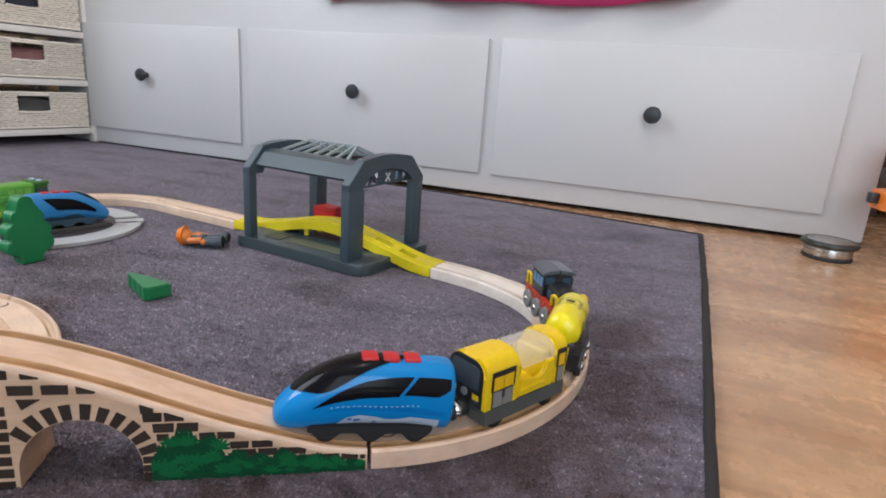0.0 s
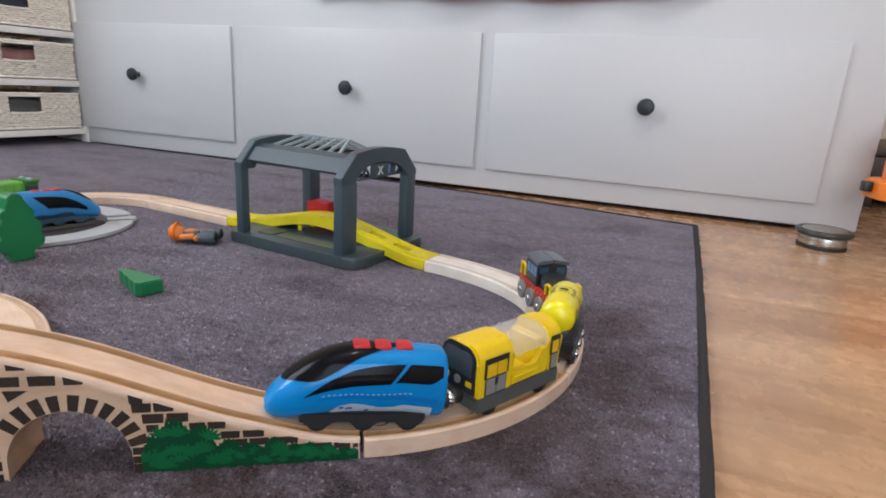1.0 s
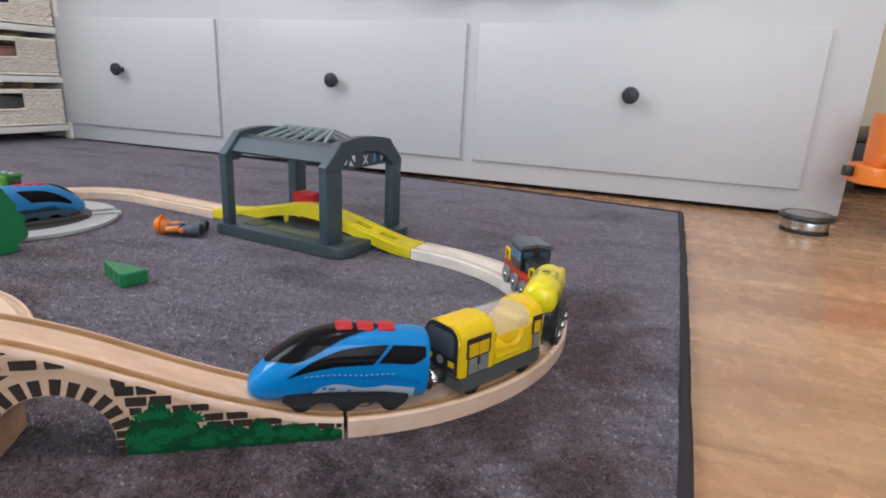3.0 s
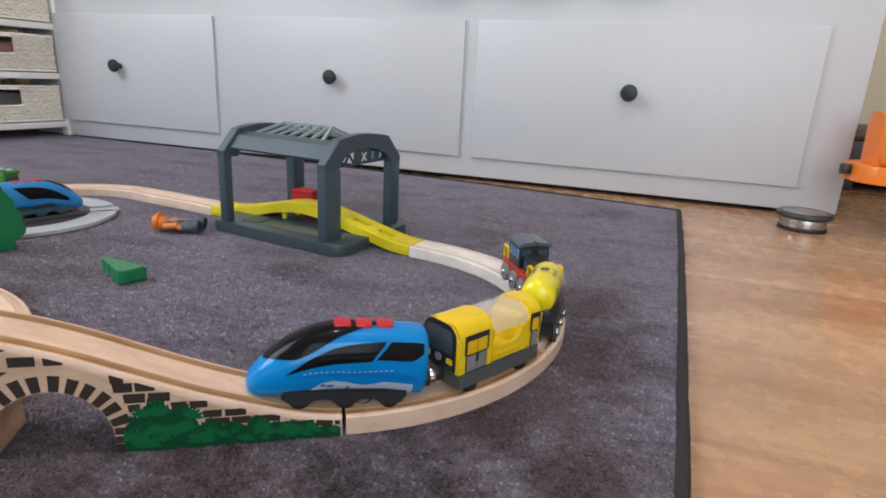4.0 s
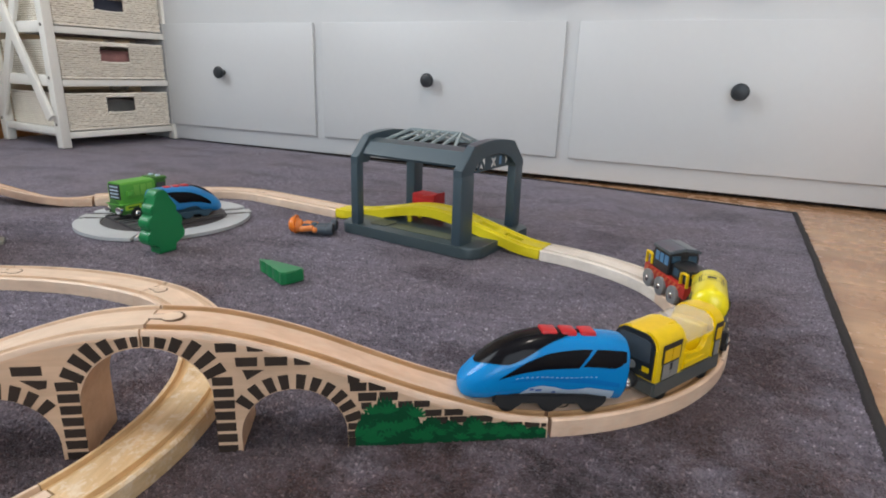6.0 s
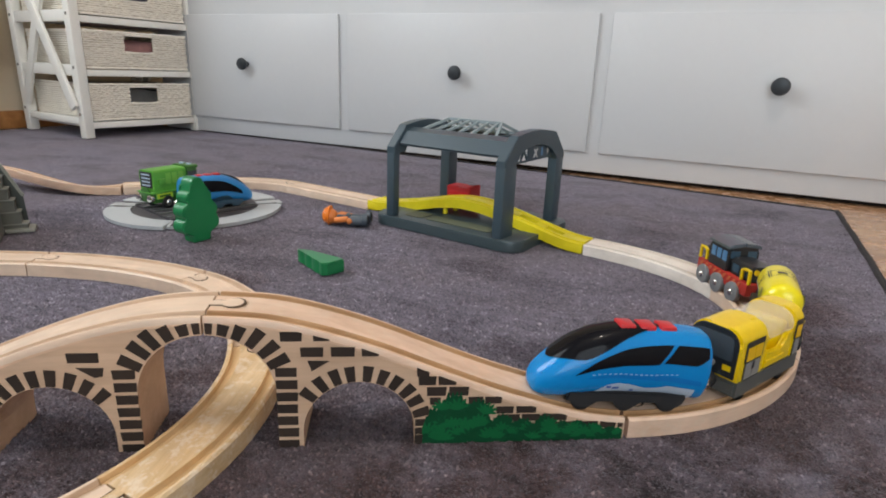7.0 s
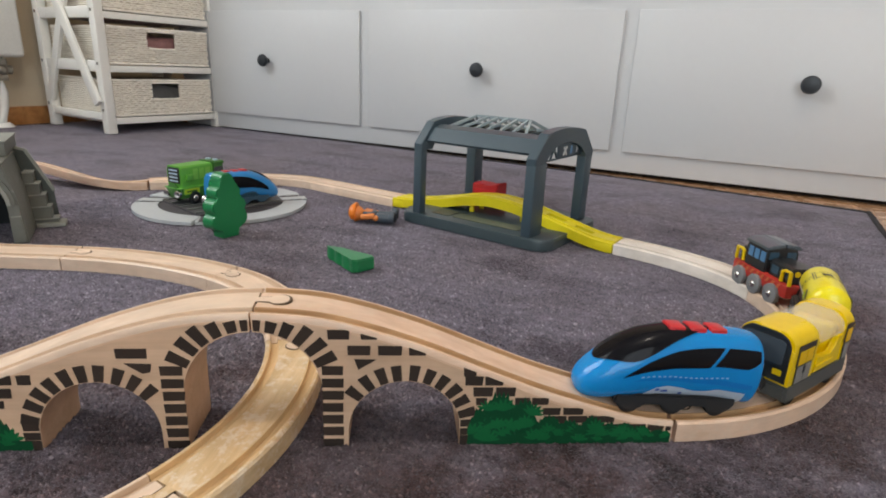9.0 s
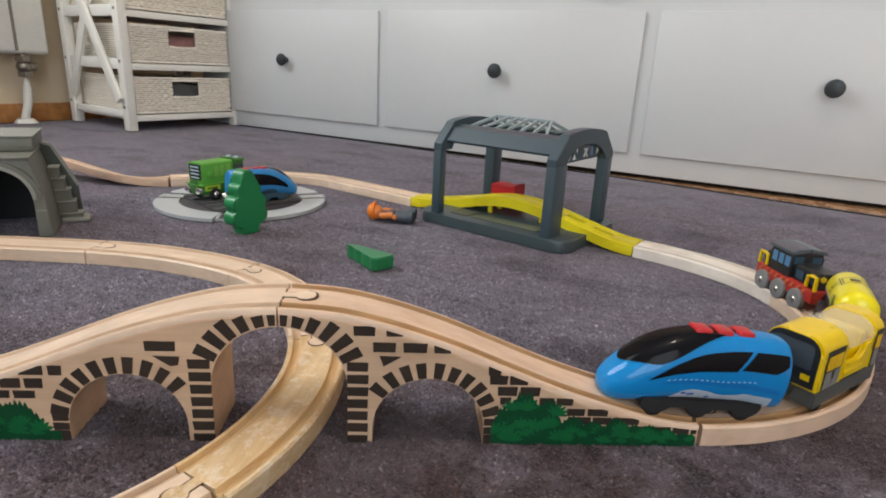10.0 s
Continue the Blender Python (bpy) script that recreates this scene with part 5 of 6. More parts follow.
SBOT = np.array([0.0060, 0.0048, 0.0088, 0.0090, 0.0080, 0.0056, 0.0044, 0.0044, 0.0052, 0.0076, 0.0106, 0.0134])
SWID = np.array([0.0170, 0.0180, 0.0184, 0.0184, 0.0182, 0.0174, 0.0158, 0.0137, 0.0112, 0.0080, 0.0045, 0.0006])


def shape(x):
    top, bot, w = (float(np.mean(np.interp(np.clip(x + np.linspace(-1, 1, 5) * min(0.003, (LEN - x) * 0.5), 0, LEN), SX, k))) for k in (STOP, SBOT, SWID))
    return top, bot, w


def skin(x, v, off=0.0, side=1):
    """A point on the engine's side at v (-1 bottom to 1 top)."""
    top, bot, w = shape(x)
    v = max(-1, min(1, v))
    lean = 1 - 0.10 * max(0, v)
    return Vector((x, side * (w * lean * (1 - abs(v) ** POW) ** (1 / POW) + off), (top + bot) / 2 + v * (top - bot) / 2 + off * 0.35 * max(0, v)))


def roof(x, q, off=0.0):
    """A point on the engine's roof at q (-1 to 1) across."""
    top, bot, w = shape(x)
    v = (1 - abs(q) ** POW) ** (1 / POW)
    return Vector((x, q * w * (1 - 0.10 * v), (top + bot) / 2 + v * (top - bot) / 2 + off))


def sheet(fn, us, rows, thick=0.0):
    bm = bmesh.new()
    g = [[bm.verts.new(fn(u, k / rows)) for k in range(rows + 1)] for u in us]
    for a, b in zip(g, g[1:]):
        for k in range(rows):
            bm.faces.new((a[k], a[k + 1], b[k + 1], b[k]))
    return bm


def streamliner(m, label, body, lower, group="", old=False):
    t = thing("toy_engine", m, label, "toy train", group)
    bm = bmesh.new()
    xs = [0.0, 0.0015, 0.004, 0.012] + [0.02 + 0.006 * i for i in range(14)] + [0.103, 0.106, 0.109, 0.1115, 0.1135, 0.1150, 0.1163, 0.1171, 0.1176, 0.1179, 0.118]
    rings = []
    for x in xs:
        k = 0.93 if x == 0 else 1
        top, bot, w = shape(x)
        mid, hh = (top + bot) / 2, (top - bot) / 2
        ring = []
        for i in range(36):
            a = i * math.tau / 36
            c, s = math.cos(a), math.sin(a)
            v = math.copysign(abs(s) ** (2 / POW), s)
            ring.append(bm.verts.new((x, k * w * math.copysign(abs(c) ** (2 / POW), c) * (1 - 0.10 * max(0, v)), mid + k * hh * v)))
        rings.append(ring)
    for a, b in zip(rings, rings[1:]):
        for i in range(36):
            bm.faces.new((a[i], a[(i + 1) % 36], b[(i + 1) % 36], b[i]))
    bm.faces.new(rings[0])
    bm.faces.new(rings[-1][::-1])
    part("body", bm, body, t)
    # black canopy over the nose
    c0 = 0.062 if old else 0.030
    cl = 0.108 - c0
    us = [c0 + cl * (1 - math.cos(math.pi * i / 26)) / 2 for i in range(27)]
    def canopy(x, k):
        s = min(1, max(0, (x - c0) / cl))
        q = (0.70 if old else 0.95) * (math.sin(math.pi / 2 * s / 0.70) if s < 0.70 else max(0.0, 1 - ((s - 0.70) / 0.30) ** 2.4) ** 0.5) + 0.004
        return roof(x, (2 * k - 1) * q, 0.0007 + 0.0012 * max(0, math.sin(math.pi * s)) * (1 - (2 * k - 1) ** 4))
    part("canopy", sheet(canopy, us, 14), BLACK_GLOSS, t, "glossy black windscreen")
    for s in (1, -1):
        us = [0.0385 + 0.0032 * i for i in range(18)]
        def front_win(x, k):
            f = (x - 0.0385) / (us[-1] - 0.0385)
            lo = 0.16 - 0.10 * f - 0.25 * old
            hi = 0.70 * (1 - f ** 2.0) + 0.08 * f ** 2.0
            return skin(x - (0.0095 + 0.008 * old) * (1 - f) ** 4 * k, lo + (max(hi, lo + 0.01) - lo) * k, 0.0005, s)
        part("side_window", sheet(front_win, us, 6), BLACK_GLOSS, t)
        us = [0.0035 + 0.0040 * i for i in range(9)]
        def rear_win(x, k):
            f = (x - 0.0035) / (us[-1] - 0.0035)
            lo, hi = 0.20 + 1.6 * max(0, 0.28 - f) ** 1.5, 0.70
            return skin(x - 0.0095 * f ** 3 * k, lo + (hi - lo) * k, 0.0005, s)
        if not old:
            part("side_window", sheet(rear_win, us, 6), BLACK_GLOSS, t)
        us = [0.009 + 0.0034 * i for i in range(21)]
        def stripe(x, k):
            f = (x - 0.009) / (us[-1] - 0.009)
            lo = -0.90 + 0.08 * f
            tall = float(np.interp(f, (0, 0.30, 0.37, 0.52, 0.66, 0.80, 0.92, 1), (0.40, 0.38, 0.30, 0.25, 0.36, 0.40, 0.33, 0.03)))
            return skin(x, lo + tall * k, 0.0004, s)
        part("silver_stripe", sheet(stripe, us, 4), lower, t, "silver wave print")
        if not old:
            us = [0.006 + 0.0040 * i for i in range(21)]
            def swoosh(x, k):
                f = (x - 0.006) / (us[-1] - 0.006)
                mid = -0.30 + 0.14 * f
                return skin(x, mid + (k - 0.5) * 0.17 * math.sin(math.pi * min(1, 0.25 + 0.75 * f)) ** 0.6, 0.0003, s)
            part("deep_swoosh", sheet(swoosh, us, 3), BLUE_SWOOSH, t, "deep blue printed swoosh")
            for x0, x1, v0 in ((0.062, 0.0665, -0.66), (0.0675, 0.0705, -0.61), (0.0515, 0.0540, -0.75)):
                part("print_mark", sheet(lambda u, k: skin(u, v0 + 0.09 * k, 0.0007, s), [x0, (x0 + x1) / 2, x1], 1), BLUE_DEEP, t)
        for i in range(0 if old else 17):
            x = 0.024 + i * 0.0035
            part("print_dash", sheet(lambda u, k: skin(u, -0.12 - 0.05 * math.sin(i * 0.25) + 0.035 * k, 0.0004, s), [x, x + 0.0018], 1), PALE_PRINT, t)
    for i in range(3):
        part("button", box(0.0240 + i * 0.0142, 0.0352 + i * 0.0142, -0.0062, 0.0062, 0.0505, 0.0553 if old else 0.0566, 0.0014), RED, t, "red push button")
    # black running gear: a skirt that follows the three wheels
    edge = [(0.0125, 0.0135), (0.0945, 0.0135), (0.0950, 0.0085)]
    for cx in (0.083, 0.053, 0.023):
        edge += [(cx + 0.0112 * math.cos(b), 0.0100 + 0.0090 * math.sin(b)) for b in [-math.pi * (0.08 + 0.84 * i / 8) for i in range(9)]]
    edge += [(0.0120, 0.0085)]
    gear = prism(edge, 0.0316)
    gear.transform(Matrix.Translation((0, 0.0158, 0)) @ Matrix.Rotation(radians(90), 4, "X"))
    bmesh.ops.bevel(gear, geom=[e for e in gear.edges if abs(e.verts[0].co.y - e.verts[1].co.y) < 1e-6], offset=0.0014, segments=2, affect="EDGES")
    part("chassis", gear, BLUE_GREY if old else RUBBER, t, "slate blue running gear" if old else "black running gear")
    for x in (0.023, 0.053, 0.083):
        for y in (-0.0108, 0.0108):
            wheel(t, x, y, 0.0074, RUBBER, BLACK, 0.4)
    coupling(t, 0.0, -1)
    return t


def arch_section(w, z0, z1, r, n=6):
    out = [(-w, z0), (-w, z1 - r)]
    out += [(-w + r - r * math.cos(math.pi / 2 * i / n), z1 - r + r * math.sin(math.pi / 2 * i / n)) for i in range(1, n + 1)]
    out += [(w - r + r * math.sin(math.pi / 2 * i / n), z1 - r + r * math.cos(math.pi / 2 * i / n)) for i in range(0, n + 1)]
    return out + [(w, z0)]


YZX = Matrix(((0, 0, 1, 0), (1, 0, 0, 0), (0, 1, 0, 0), (0, 0, 0, 1)))


def extrude_x(section, x0, x1, bevel=0.0):
    b = prism(section, x1 - x0)
    if bevel:
        bmesh.ops.bevel(b, geom=[e for e in b.edges if abs(e.verts[0].co.z - e.verts[1].co.z) < 1e-9], offset=bevel, segments=2, affect="EDGES")
    b.transform(Matrix.Translation((x0, 0, 0)) @ YZX)
    return b


def passenger_car(m):
    t = thing("passenger_car", m, "yellow plastic toy passenger car with a clear roof", "toy train", "train on the track")
    L, w, top = 0.092, 0.0185, 0.0545
    part("chassis", extrude_x([(-w - 0.0006, 0.0055), (-w - 0.0006, 0.0168), (w + 0.0006, 0.0168), (w + 0.0006, 0.0055)], 0.001, L - 0.001, 0.0018), WAGON_GREY, t, "dark grey underframe")
    sec = arch_section(w, 0.017, top, 0.0115, 8)
    part("cab", extrude_x(sec, 0.0545, L, 0.0024), YELLOW, t)
    part("rear_end", extrude_x(sec, 0.0, 0.0160, 0.0024), YELLOW, t)
    # low side walls, hollowed between the cab and the rear seat
    for f in (1, -1):
        dip = [(0.0161, 0.0170), (0.0161, 0.0400), (0.0250, 0.0395)] + [(0.0320 - 0.0070 * math.cos(b), 0.0345 - 0.0070 * math.sin(b)) for b in [math.pi / 2 * k / 6 for k in range(7)]] + [(0.0500, 0.0275), (0.0535, 0.0290), (0.0544, 0.0320), (0.0544, 0.0170)]
        b = prism(dip, 0.0040)
        b.transform(Matrix.Translation((0, f * (w - 0.0020) + 0.0020, 0)) @ Matrix.Rotation(radians(90), 4, "X"))
        bmesh.ops.bevel(b, geom=[e for e in b.edges if abs(e.verts[0].co.y - e.verts[1].co.y) < 1e-6], offset=0.0010, segments=2, affect="EDGES")
        part("side_wall", b, YELLOW, t)
        lo, hi = sorted((f * (w + 0.0001), f * (w + 0.0014)))
        part("ledge", box(0.0280, 0.0540, lo, hi, 0.0222, 0.0242, 0.0006), YELLOW, t)
    part("tub_floor", box(0.0250, 0.0544, -w + 0.0041, w - 0.0041, 0.0172, 0.0205), YELLOW, t)
    part("seat", box(0.0162, 0.0255, -w + 0.0042, w - 0.0042, 0.0172, 0.0455, 0.0030, 3), YELLOW, t)
    shell = arch_section(w - 0.0008, 0.0402, top - 0.0006, 0.0112, 8)
    inner = arch_section(w - 0.0020, 0.0402, top - 0.0018, 0.0102, 8)
    part("clear_roof", extrude_x(shell + inner[::-1], 0.0162, 0.0543), CLEAR, t, "clear plastic roof")
    # front: windscreen, lamps, badge
    fx = L
    part("front_panel", extrude_x([(y * 0.93, 0.0195 + (z - 0.017) * 0.92) for y, z in sec], fx - 0.0002, fx + 0.0006), BLACK, t)
    part("windscreen", extrude_x(arch_section(0.0138, 0.032, 0.0495, 0.004), fx + 0.0006, fx + 0.001), GREY_WINDOW, t)
    part("badge", tube(0.0032, 0.001, Matrix.Translation((fx + 0.0008, 0, 0.0265)) @ Matrix.Rotation(radians(90), 4, "Y"), 20), GREY_PRINT, t)
    for y in (-0.0115, 0.0115):
        part("lamp", box(fx + 0.0005, fx + 0.0012, y - 0.0028, y + 0.0028, 0.0245, 0.0285), YELLOW, t)
    for s in (1, -1):
        y = s * (w + 0.0002)
        lo, hi = min(y, y + s * 0.0004), max(y, y + s * 0.0004)
        for x0, x1, panes in ((0.0610, 0.0850, 2), (0.0030, 0.0145, 1)):
            d = part("door", box(x0, x1, lo, hi, 0.0310, 0.0462, 0.0001, 1), BLACK, t, "printed door")
            a0, a1 = x0 + 0.0022, x1 - 0.0022
            part("door_frame", box(a0 - 0.0008, a1 + 0.0008, lo, hi, 0.0174, 0.0309), BLACK, d)
            pw = (a1 - a0 + 0.0008) / panes
            lo2, hi2 = (hi, hi + 0.0004) if s > 0 else (lo - 0.0004, lo)
            for i in range(panes):
                a = a0 + i * pw
                part("door_pane", box(a, a + pw - 0.0008, lo2, hi2, 0.0318, 0.0418), AMBER, d, "amber window pane")
                part("door_panel", box(a, a + pw - 0.0008, lo2, hi2, 0.0182, 0.0304), GREY_PRINT, d)
            if panes == 2:
                part("door_handle", box((a0 + a1) / 2 - 0.0014, (a0 + a1) / 2 + 0.0014, lo2 - 0.0002, hi2 + 0.0002, 0.0246, 0.0302), BLACK, d)
    for x in (0.018, 0.074):
        for yy in (-0.0138, 0.0138):
            wheel(t, x, yy, 0.0078, BLACK, BLACK, 0.5)
    coupling(t, L, 1)
    coupling(t, 0.0, -1)
    return t


def tank_wagon(m):
    t = thing("tank_wagon", m, "yellow and black toy tank wagon with chrome hubs", "toy train", "train on the track")
    L, r, zc = 0.076, 0.0152, 0.0385
    bm = bmesh.new()
    xs = [(0.002 + r * 0.62 * (1 - math.cos(math.pi / 2 * i / 7)), r * math.sin(math.pi / 2 * i / 7)) for i in range(8)]
    xs += [(L - x, q) for x, q in xs[::-1]]
    rings = [[bm.verts.new((x, max(q, 0.0004) * math.cos(a), zc + max(q, 0.0004) * math.sin(a))) for a in [i * math.tau / 28 for i in range(28)]] for x, q in xs]
    for a, b in zip(rings, rings[1:]):
        for i in range(28):
            bm.faces.new((a[i], a[(i + 1) % 28], b[(i + 1) % 28], b[i]))
    bm.faces.new(rings[0]); bm.faces.new(rings[-1][::-1])
    part("tank", bm, YELLOW_TANK, t)
    for s in (1, -1):
        band = lambda x, k: Vector((x, s * (r + 0.0003) * math.cos(radians(-42 + 34 * k)), zc + (r + 0.0003) * math.sin(radians(-42 + 34 * k))))
        part("black_band", sheet(band, [0.012 + 0.0052 * i for i in range(11)], 4), BLACK, t)
        pale = lambda x, k: Vector((x, s * (r + 0.0003) * math.cos(radians(-8 + 6 * k)), zc + (r + 0.0003) * math.sin(radians(-8 + 6 * k))))
        part("pale_band", sheet(pale, [0.012 + 0.0052 * i for i in range(11)], 2), SIGN_WHITE, t)
        for rr, mat, off in ((0.0052, GREY_PRINT, 0.0006), (0.0042, YELLOW_TANK, 0.0010), (0.0032, LIME, 0.0013)):
            disc = bmesh.new()
            c = disc.verts.new((0.056, s * (r + off + 0.0001) * math.cos(radians(4)), zc + (r + off) * math.sin(radians(4))))
            ring = [disc.verts.new((0.056 + rr * math.cos(a), s * (r + off) * math.cos(radians(4) + rr * math.sin(a) / r), zc + (r + off) * math.sin(radians(4) + rr * math.sin(a) / r))) for a in [i * math.tau / 20 for i in range(20)]]
            for i in range(20):
                disc.faces.new((c, ring[i], ring[(i + 1) % 20]))
            part("badge", disc, mat, t)
        def line(x0, x1, a0, a1, mat=BLACK, off=0.0005):
            f = lambda x, k: Vector((x, s * (r + off) * math.cos(radians(a0 + (a1 - a0) * k)), zc + (r + off) * math.sin(radians(a0 + (a1 - a0) * k))))
            part("print_line", sheet(f, [x0, (x0 + x1) / 2, x1], 5), mat, t)
        line(0.026, 0.044, 50, 53)
        line(0.026, 0.044, 57, 59)
        line(0.028, 0.0288, 59, 90); line(0.0412, 0.042, 59, 90)
        line(0.0325, 0.0375, 76, 90)
        line(0.0325, 0.0332, 0, 50); line(0.0372, 0.0379, 0, 50)
        line(0.0325, 0.0379, 22, 25); line(0.0325, 0.0379, 8, 11)
    part("saddle", box(0.005, L - 0.005, -0.0125, 0.0125, 0.0185, 0.030, 0.002), BLACK, t)
    sole = [(0.0, 0.0135), (0.0, 0.0215), (L, 0.0215), (L, 0.0135), (L - 0.004, 0.0055), (0.004, 0.0055)]
    b = prism(sole, 0.034, bevel=0.0)
    b.transform(Matrix.Translation((0, 0.017, 0)) @ Matrix.Rotation(radians(90), 4, "X"))
    bmesh.ops.bevel(b, geom=b.edges[:], offset=0.0012, segments=2, affect="EDGES")
    part("underframe", b, BLACK, t)
    for x in (0.0155, 0.038, 0.0605):
        for y in (-0.0165, 0.0165):
            wheel(t, x, y, 0.0092, BLACK, CHROME, 0.46)
    coupling(t, 0.0, -1); coupling(t, L, 1)
    return t


def shunter(m):
    t = thing("toy_shunter", m, "black and red toy shunting engine with yellow handrails", "toy train", "train on the track")
    L = 0.082
    part("underframe", box(0.0, L, -0.0165, 0.0165, 0.0085, 0.0205, 0.0016), RED_WAGON, t, "red underframe")
    for s in (1, -1):
        for i in range(9):
            b = prism([(0, 0), (0.0032, 0), (0.0062, 0.0045), (0.003, 0.0045)], 0.0004)
            b.transform(Matrix.Translation((0.006 + i * 0.0078, s * 0.0167 + (0.0002 if s > 0 else -0.0002), 0.0152)) @ Matrix.Rotation(radians(90), 4, "X"))
            part("stripe", b, ORANGE_STRIPE, t)
    hood = arch_section(0.0115, 0.0206, 0.0355, 0.004)
    part("hood", extrude_x(hood, 0.047, 0.079, 0.0012), BLACK, t)
    part("rear_hood", extrude_x(arch_section(0.0125, 0.0206, 0.034, 0.004), 0.003, 0.0147, 0.0012), BLACK, t)
    part("cab", extrude_x(arch_section(0.0152, 0.0206, 0.0450, 0.006), 0.0150, 0.0468, 0.0012), BLACK, t)
    for f in (1, -1):
        part("cab_roof", extrude_x([(f * 0.0162, 0.0425), (f * 0.0162, 0.0450), (f * 0.0120, 0.0470), (f * 0.0004, 0.0484), (f * 0.0004, 0.0452)][::f], 0.0135, 0.0485, 0.0006), CAB_GREY, t)
    for s in (1, -1):
        lo, hi = sorted((s * 0.0153, s * 0.0157))
        for i in range(3):
            part("cab_window", box(0.0195 + i * 0.0092, 0.0265 + i * 0.0092, lo, hi, 0.0300, 0.0395), WINDOW_BLUE, t)
        lo, hi = sorted((s * 0.0116, s * 0.0120))
        for i in range(2):
            part("hood_panel", box(0.051 + i * 0.013, 0.061 + i * 0.013, lo, hi, 0.0235, 0.031), BLUE_GREY, t)
    for x0, x1 in ((0.0466, 0.0472), (0.0146, 0.0152)):
        for y in (-0.0085, 0.0085):
            part("end_window", box(x0, x1, y - 0.0045, y + 0.0045, 0.0335, 0.0405, 0.0002, 1), BLUE_GREY, t)
    for y in (-0.007, 0.007):
        part("head_lamp", tube(0.0026, 0.001, Matrix.Translation((0.0794, y, 0.0305)) @ Matrix.Rotation(radians(90), 4, "Y"), 14), YELLOW, t)
    for x, d in ((L - 0.001, 1), (0.001, -1)):
        pts = [(x - d * 0.011, -0.0145, 0.0215), (x - d * 0.0105, -0.0145, 0.031), (x - d * 0.006, -0.0145, 0.0325), (x, -0.0145, 0.0325), (x + d * 0.0005, -0.0145, 0.0205)]
        for y in (0, 0.029):
            part("handrail", sweep([(p[0], p[1] + y, p[2]) for p in pts], [(0.0017 * math.cos(a), 0.0017 * math.sin(a)) for a in [i * math.tau / 8 for i in range(8)]]), YELLOW, t, "yellow handrail")
    for x in (0.015, 0.040, 0.065):
        for y in (-0.0172, 0.0172):
            wheel(t, x, y, 0.0095, WHEEL_GREY, CHROME, 0.35)
    coupling(t, L, 1)
    return t


def track_at(s):
    """The middle of the track at s metres past the bridge's foot (behind it: minus)."""
    if s >= 0:
        p = Vector((*J, 0)) + bd * s
        p.z = deck_z(s)
        return p
    return Vector(loop_at(-59.5 + math.degrees(-s / LOOP_R)))


def on_track(s_front, length, front=0.18):
    a, b = track_at(s_front - length * 0.82), track_at(s_front - length * front)
    d = (b - a).normalized()
    mid = a + d * length * 0.32
    yaw, pitch = math.atan2(d.y, d.x), math.asin(d.z)
    return Matrix.Translation(mid) @ Matrix.Rotation(yaw, 4, "Z") @ Matrix.Rotation(-pitch, 4, "Y") @ Matrix.Translation((-length / 2, 0, 0.0))


streamliner(on_track(0.060, 0.1095, 0.30) @ Matrix.Scale(0.928, 4), "bright blue streamlined battery engine with red buttons", BLUE, SILVER_PRINT, "train on the track")
passenger_car(on_track(-0.063, 0.0856) @ Matrix.Diagonal((0.93, 0.93, 0.915, 1)))
tank_wagon(on_track(-0.170, 0.0722) @ Matrix.Scale(0.95, 4))
shunter(on_track(-0.272, 0.078) @ Matrix.Scale(1.02, 4))

# two engines parked on the turntable
streamliner(Matrix.Translation((-0.6770, 0.4605, 0.0078)) @ Matrix.Rotation(radians(73), 4, "Z") @ Matrix.Diagonal((0.87, 0.92, 0.88, 1)), "dull blue streamlined toy engine parked on the turntable", BLUE_OLD, BLUE_GREY, old=True)


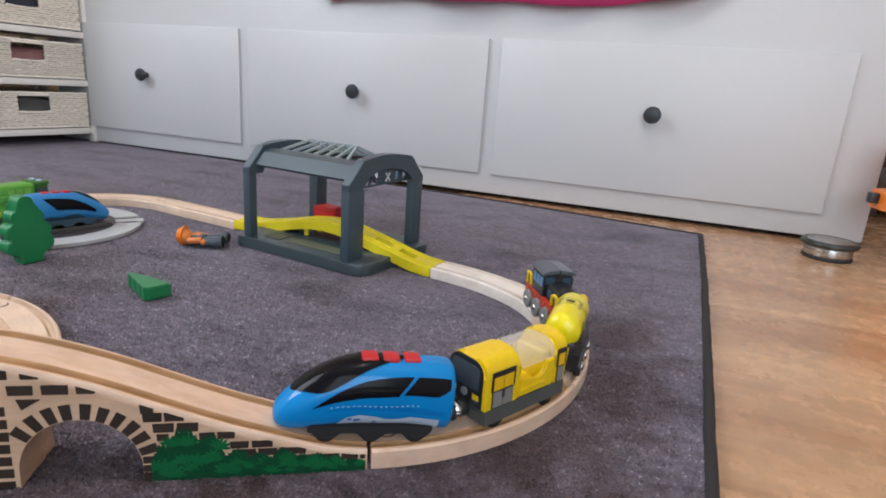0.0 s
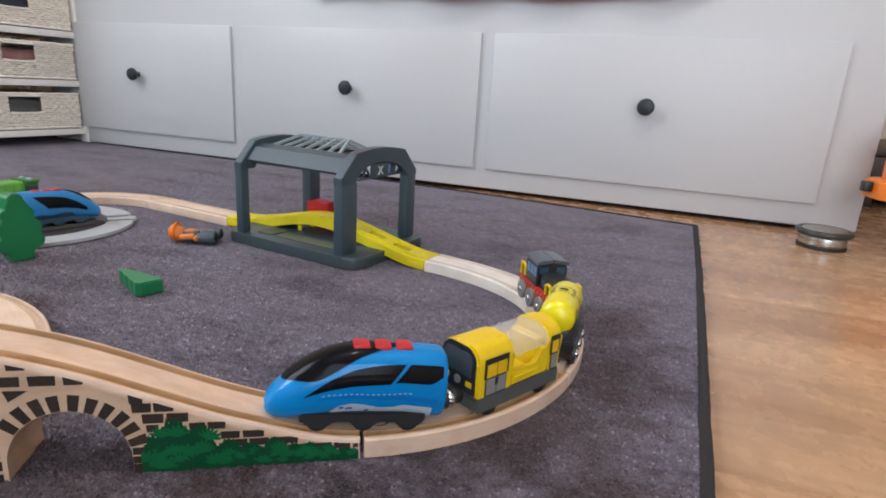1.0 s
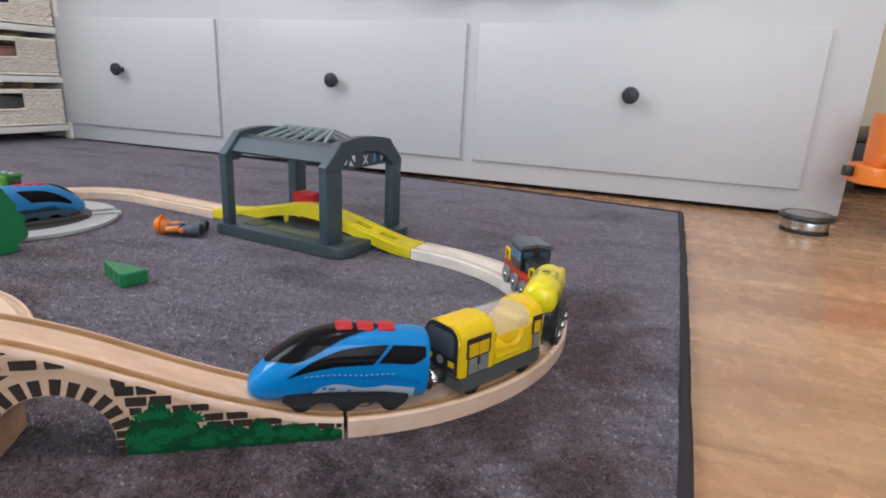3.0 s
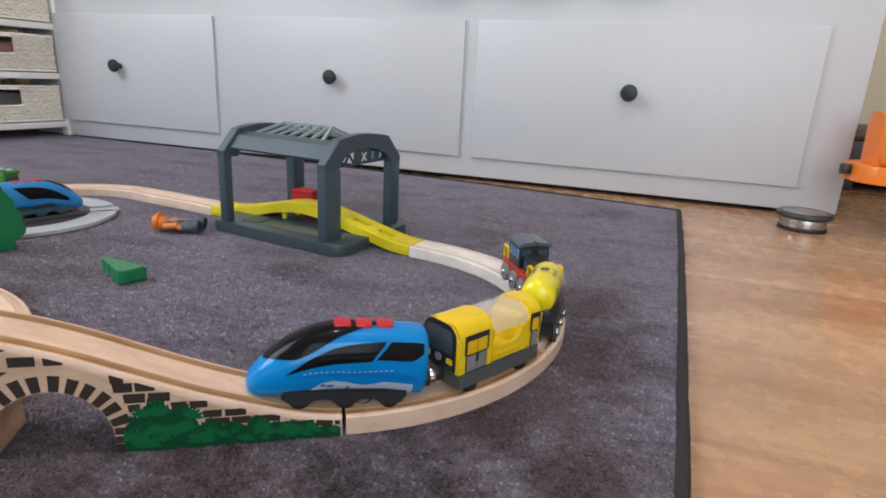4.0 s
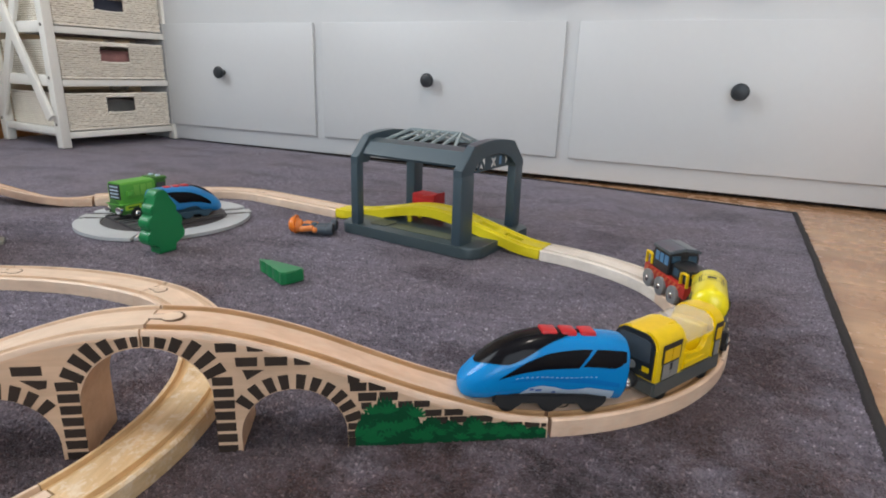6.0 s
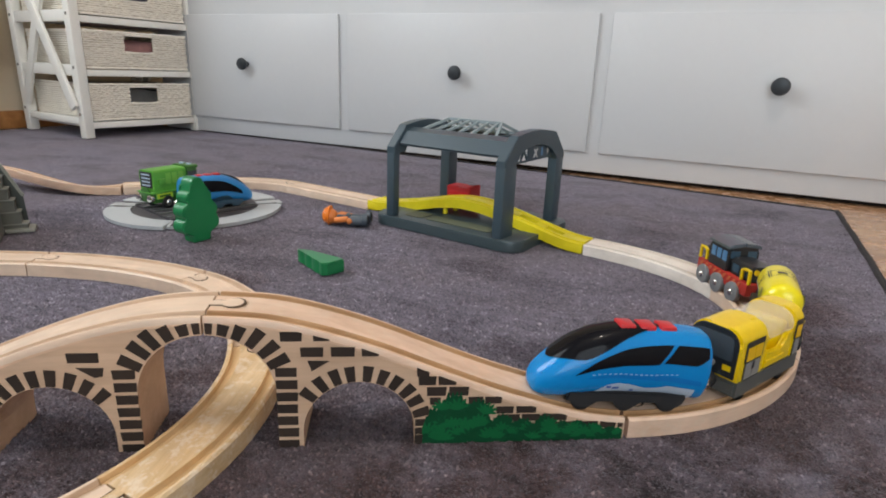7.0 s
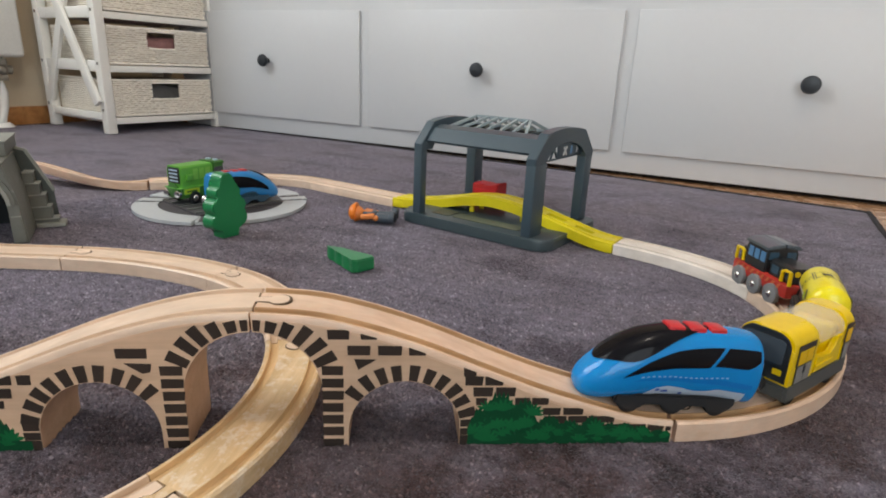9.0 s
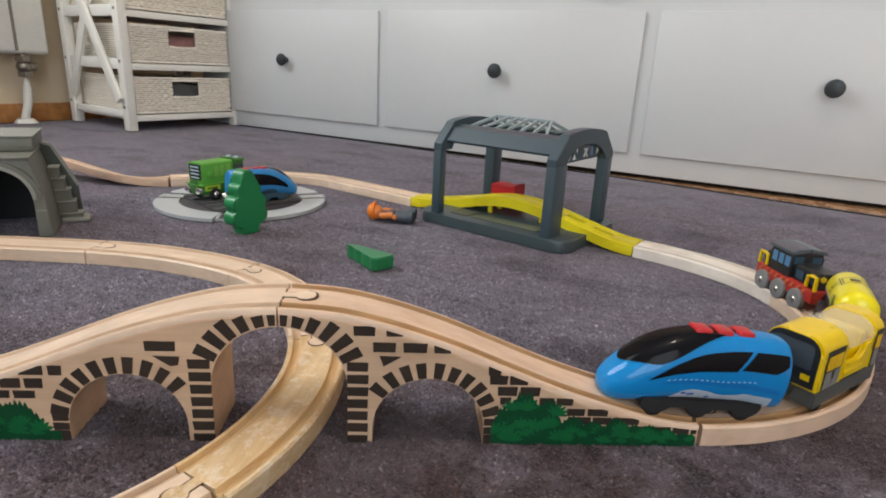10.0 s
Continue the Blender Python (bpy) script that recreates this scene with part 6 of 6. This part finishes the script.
def green_diesel(m):
    t = thing("green_diesel", m, "bright green toy diesel engine parked on the turntable", "toy train")
    part("underframe", box(0.0, 0.084, -0.0165, 0.0165, 0.008, 0.0224, 0.0016), GREEN_DARK, t)
    part("hood", extrude_x(arch_section(0.0145, 0.0242, 0.0555, 0.004), 0.020, 0.0815, 0.0012), GREEN_LOCO, t)
    part("cab", extrude_x(arch_section(0.0160, 0.0242, 0.0545, 0.004), 0.000, 0.0198, 0.001), GREEN_DARK, t)
    part("cab_roof", extrude_x(arch_section(0.0168, 0.0525, 0.0568, 0.0035), -0.003, 0.0185, 0.001), GREEN_DARK, t)
    for y in (-0.0075, 0.0075):
        part("cab_lamp", box(0.004, 0.010, y - 0.003, y + 0.003, 0.0566, 0.0590, 0.0006), SILVER_PRINT, t)
    part("grille", box(0.0816, 0.0822, -0.0120, 0.0120, 0.0300, 0.0530), BLACK, t, "black radiator grille")
    for i in range(4):
        part("grille_bar", box(0.0823, 0.0830, -0.0085, 0.0085, 0.0325 + i * 0.0052, 0.0345 + i * 0.0052), SILVER_PRINT, t)
    part("nose_plate", tube(0.0105, 0.002, Matrix.Translation((0.085, 0, 0.0205)) @ Matrix.Rotation(radians(90), 4, "Y"), 24, bevel=0.0006), GREEN_DARK, t, "dark green nose plate")
    for s in (1, -1):
        lo, hi = sorted((s * 0.0166, s * 0.0171))
        part("name_panel", box(0.0515, 0.0790, lo, hi, 0.0148, 0.0216), LIME, t, "lime panel")
        for i in range(2):
            for j in range(2):
                lo2, hi2 = sorted((s * 0.0161, s * 0.0166))
                part("cab_window", box(0.0015 + i * 0.009, 0.0095 + i * 0.009, lo2, hi2, 0.028 + j * 0.0115, 0.037 + j * 0.0115), GREEN_DARK if j == 0 else GREY_WINDOW, t)
        lo, hi = sorted((s * 0.0146, s * 0.0152))
        for i in range(3):
            part("hood_door", box(0.026 + i * 0.0120, 0.0355 + i * 0.0120, lo, hi, 0.034, 0.050, 0.0002, 1), LIME_SOFT, t)
        lo, hi = sorted((s * 0.0140, s * 0.0178))
        part("side_box", box(0.0615, 0.0735, lo, hi, 0.0335, 0.0430, 0.0010), GREEN_LOCO, t)
        lo, hi = sorted((s * 0.0166, s * 0.0169))
        part("panel_frame", box(0.0500, 0.0805, lo, hi, 0.0138, 0.0223), LIME_SOFT, t)
        lo, hi = sorted((s * 0.0171, s * 0.0174))
        part("print_bar", box(0.0555, 0.0750, lo, hi, 0.0170, 0.0194), GREEN_DARK, t)
    part("footplate", box(-0.001, 0.0862, -0.0172, 0.0172, 0.0225, 0.0241, 0.0006), GREEN_LOCO, t, "bright green footplate")
    for x in (0.017, 0.061):
        for y in (-0.0165, 0.0165):
            wheel(t, x, y, 0.0098, BLACK, CHROME, 0.5)
    for y in (-0.0115, 0.0115):
        part("buffer", tube(0.0056, 0.006, Matrix.Translation((0.0868, y, 0.0155)) @ Matrix.Rotation(radians(90), 4, "Y"), 16, bevel=0.001), CHROME, t, "chrome buffer")
    return t


green_diesel(Matrix.Translation((-0.7297, 0.5218, 0.0078)) @ Matrix.Rotation(radians(268), 4, "Z") @ Matrix.Diagonal((0.87, 1, 0.95, 1)))


# ---- rug pile ----
def pile(count, seed, x0, x1, y0, y1, power, tall, fat=1.0):
    """Single short tufts standing in the rug, denser where the camera passes."""
    rng = np.random.default_rng(seed)
    x = rng.uniform(x0, x1, count)
    y = (y0 + (y1 - y0) * (1 - (1 - rng.uniform(0, 1, count)) ** power)) * (1 - 0.075 * (x - 0.15))
    x += 0.036 * y * (x - x0) / (x1 - x0)
    a = rng.uniform(0, math.tau, count)
    r = rng.uniform(0.0010, 0.0021, count) * fat
    h = rng.uniform(0.0006, 0.0028, count) * tall
    lx, ly = rng.normal(0, 0.0011, count), rng.normal(0, 0.0011, count)
    v = np.empty((count, 4, 3), np.float32)
    for k in range(3):
        v[:, k, 0] = x + r * np.cos(a + k * 2.094)
        v[:, k, 1] = y + r * np.sin(a + k * 2.094)
        v[:, k, 2] = -0.0023
    v[:, 3, 0], v[:, 3, 1], v[:, 3, 2] = x + lx, y + ly, h - 0.0015
    base = np.arange(count)[:, None] * 4
    f = np.concatenate([base + np.array([[0, 1, 3]]), base + np.array([[1, 2, 3]]), base + np.array([[2, 0, 3]])])
    me = bpy.data.meshes.new("short_nap")
    me.vertices.add(count * 4)
    me.vertices.foreach_set("co", v.ravel())
    me.loops.add(len(f) * 3)
    me.loops.foreach_set("vertex_index", f.ravel().astype(np.int32))
    me.polygons.add(len(f))
    me.polygons.foreach_set("loop_start", np.arange(0, len(f) * 3, 3, dtype=np.int32))
    me.update(calc_edges=True)
    me.validate()
    me.materials.append(TUFT)
    ob = new("short_nap", me)
    ob.parent = rug
    tagged(ob, kind="stuff")


pile(200000, 3, -0.88, 0.1375, -0.02, 1.05, 0.55, 0.55)
pile(75000, 5, -0.60, 0.1375, -0.02, 0.50, 0.8, 0.62, 1.35)
pile(80000, 4, -1.30, 0.1375, 0.1, 1.05, 1.0, 0.26)
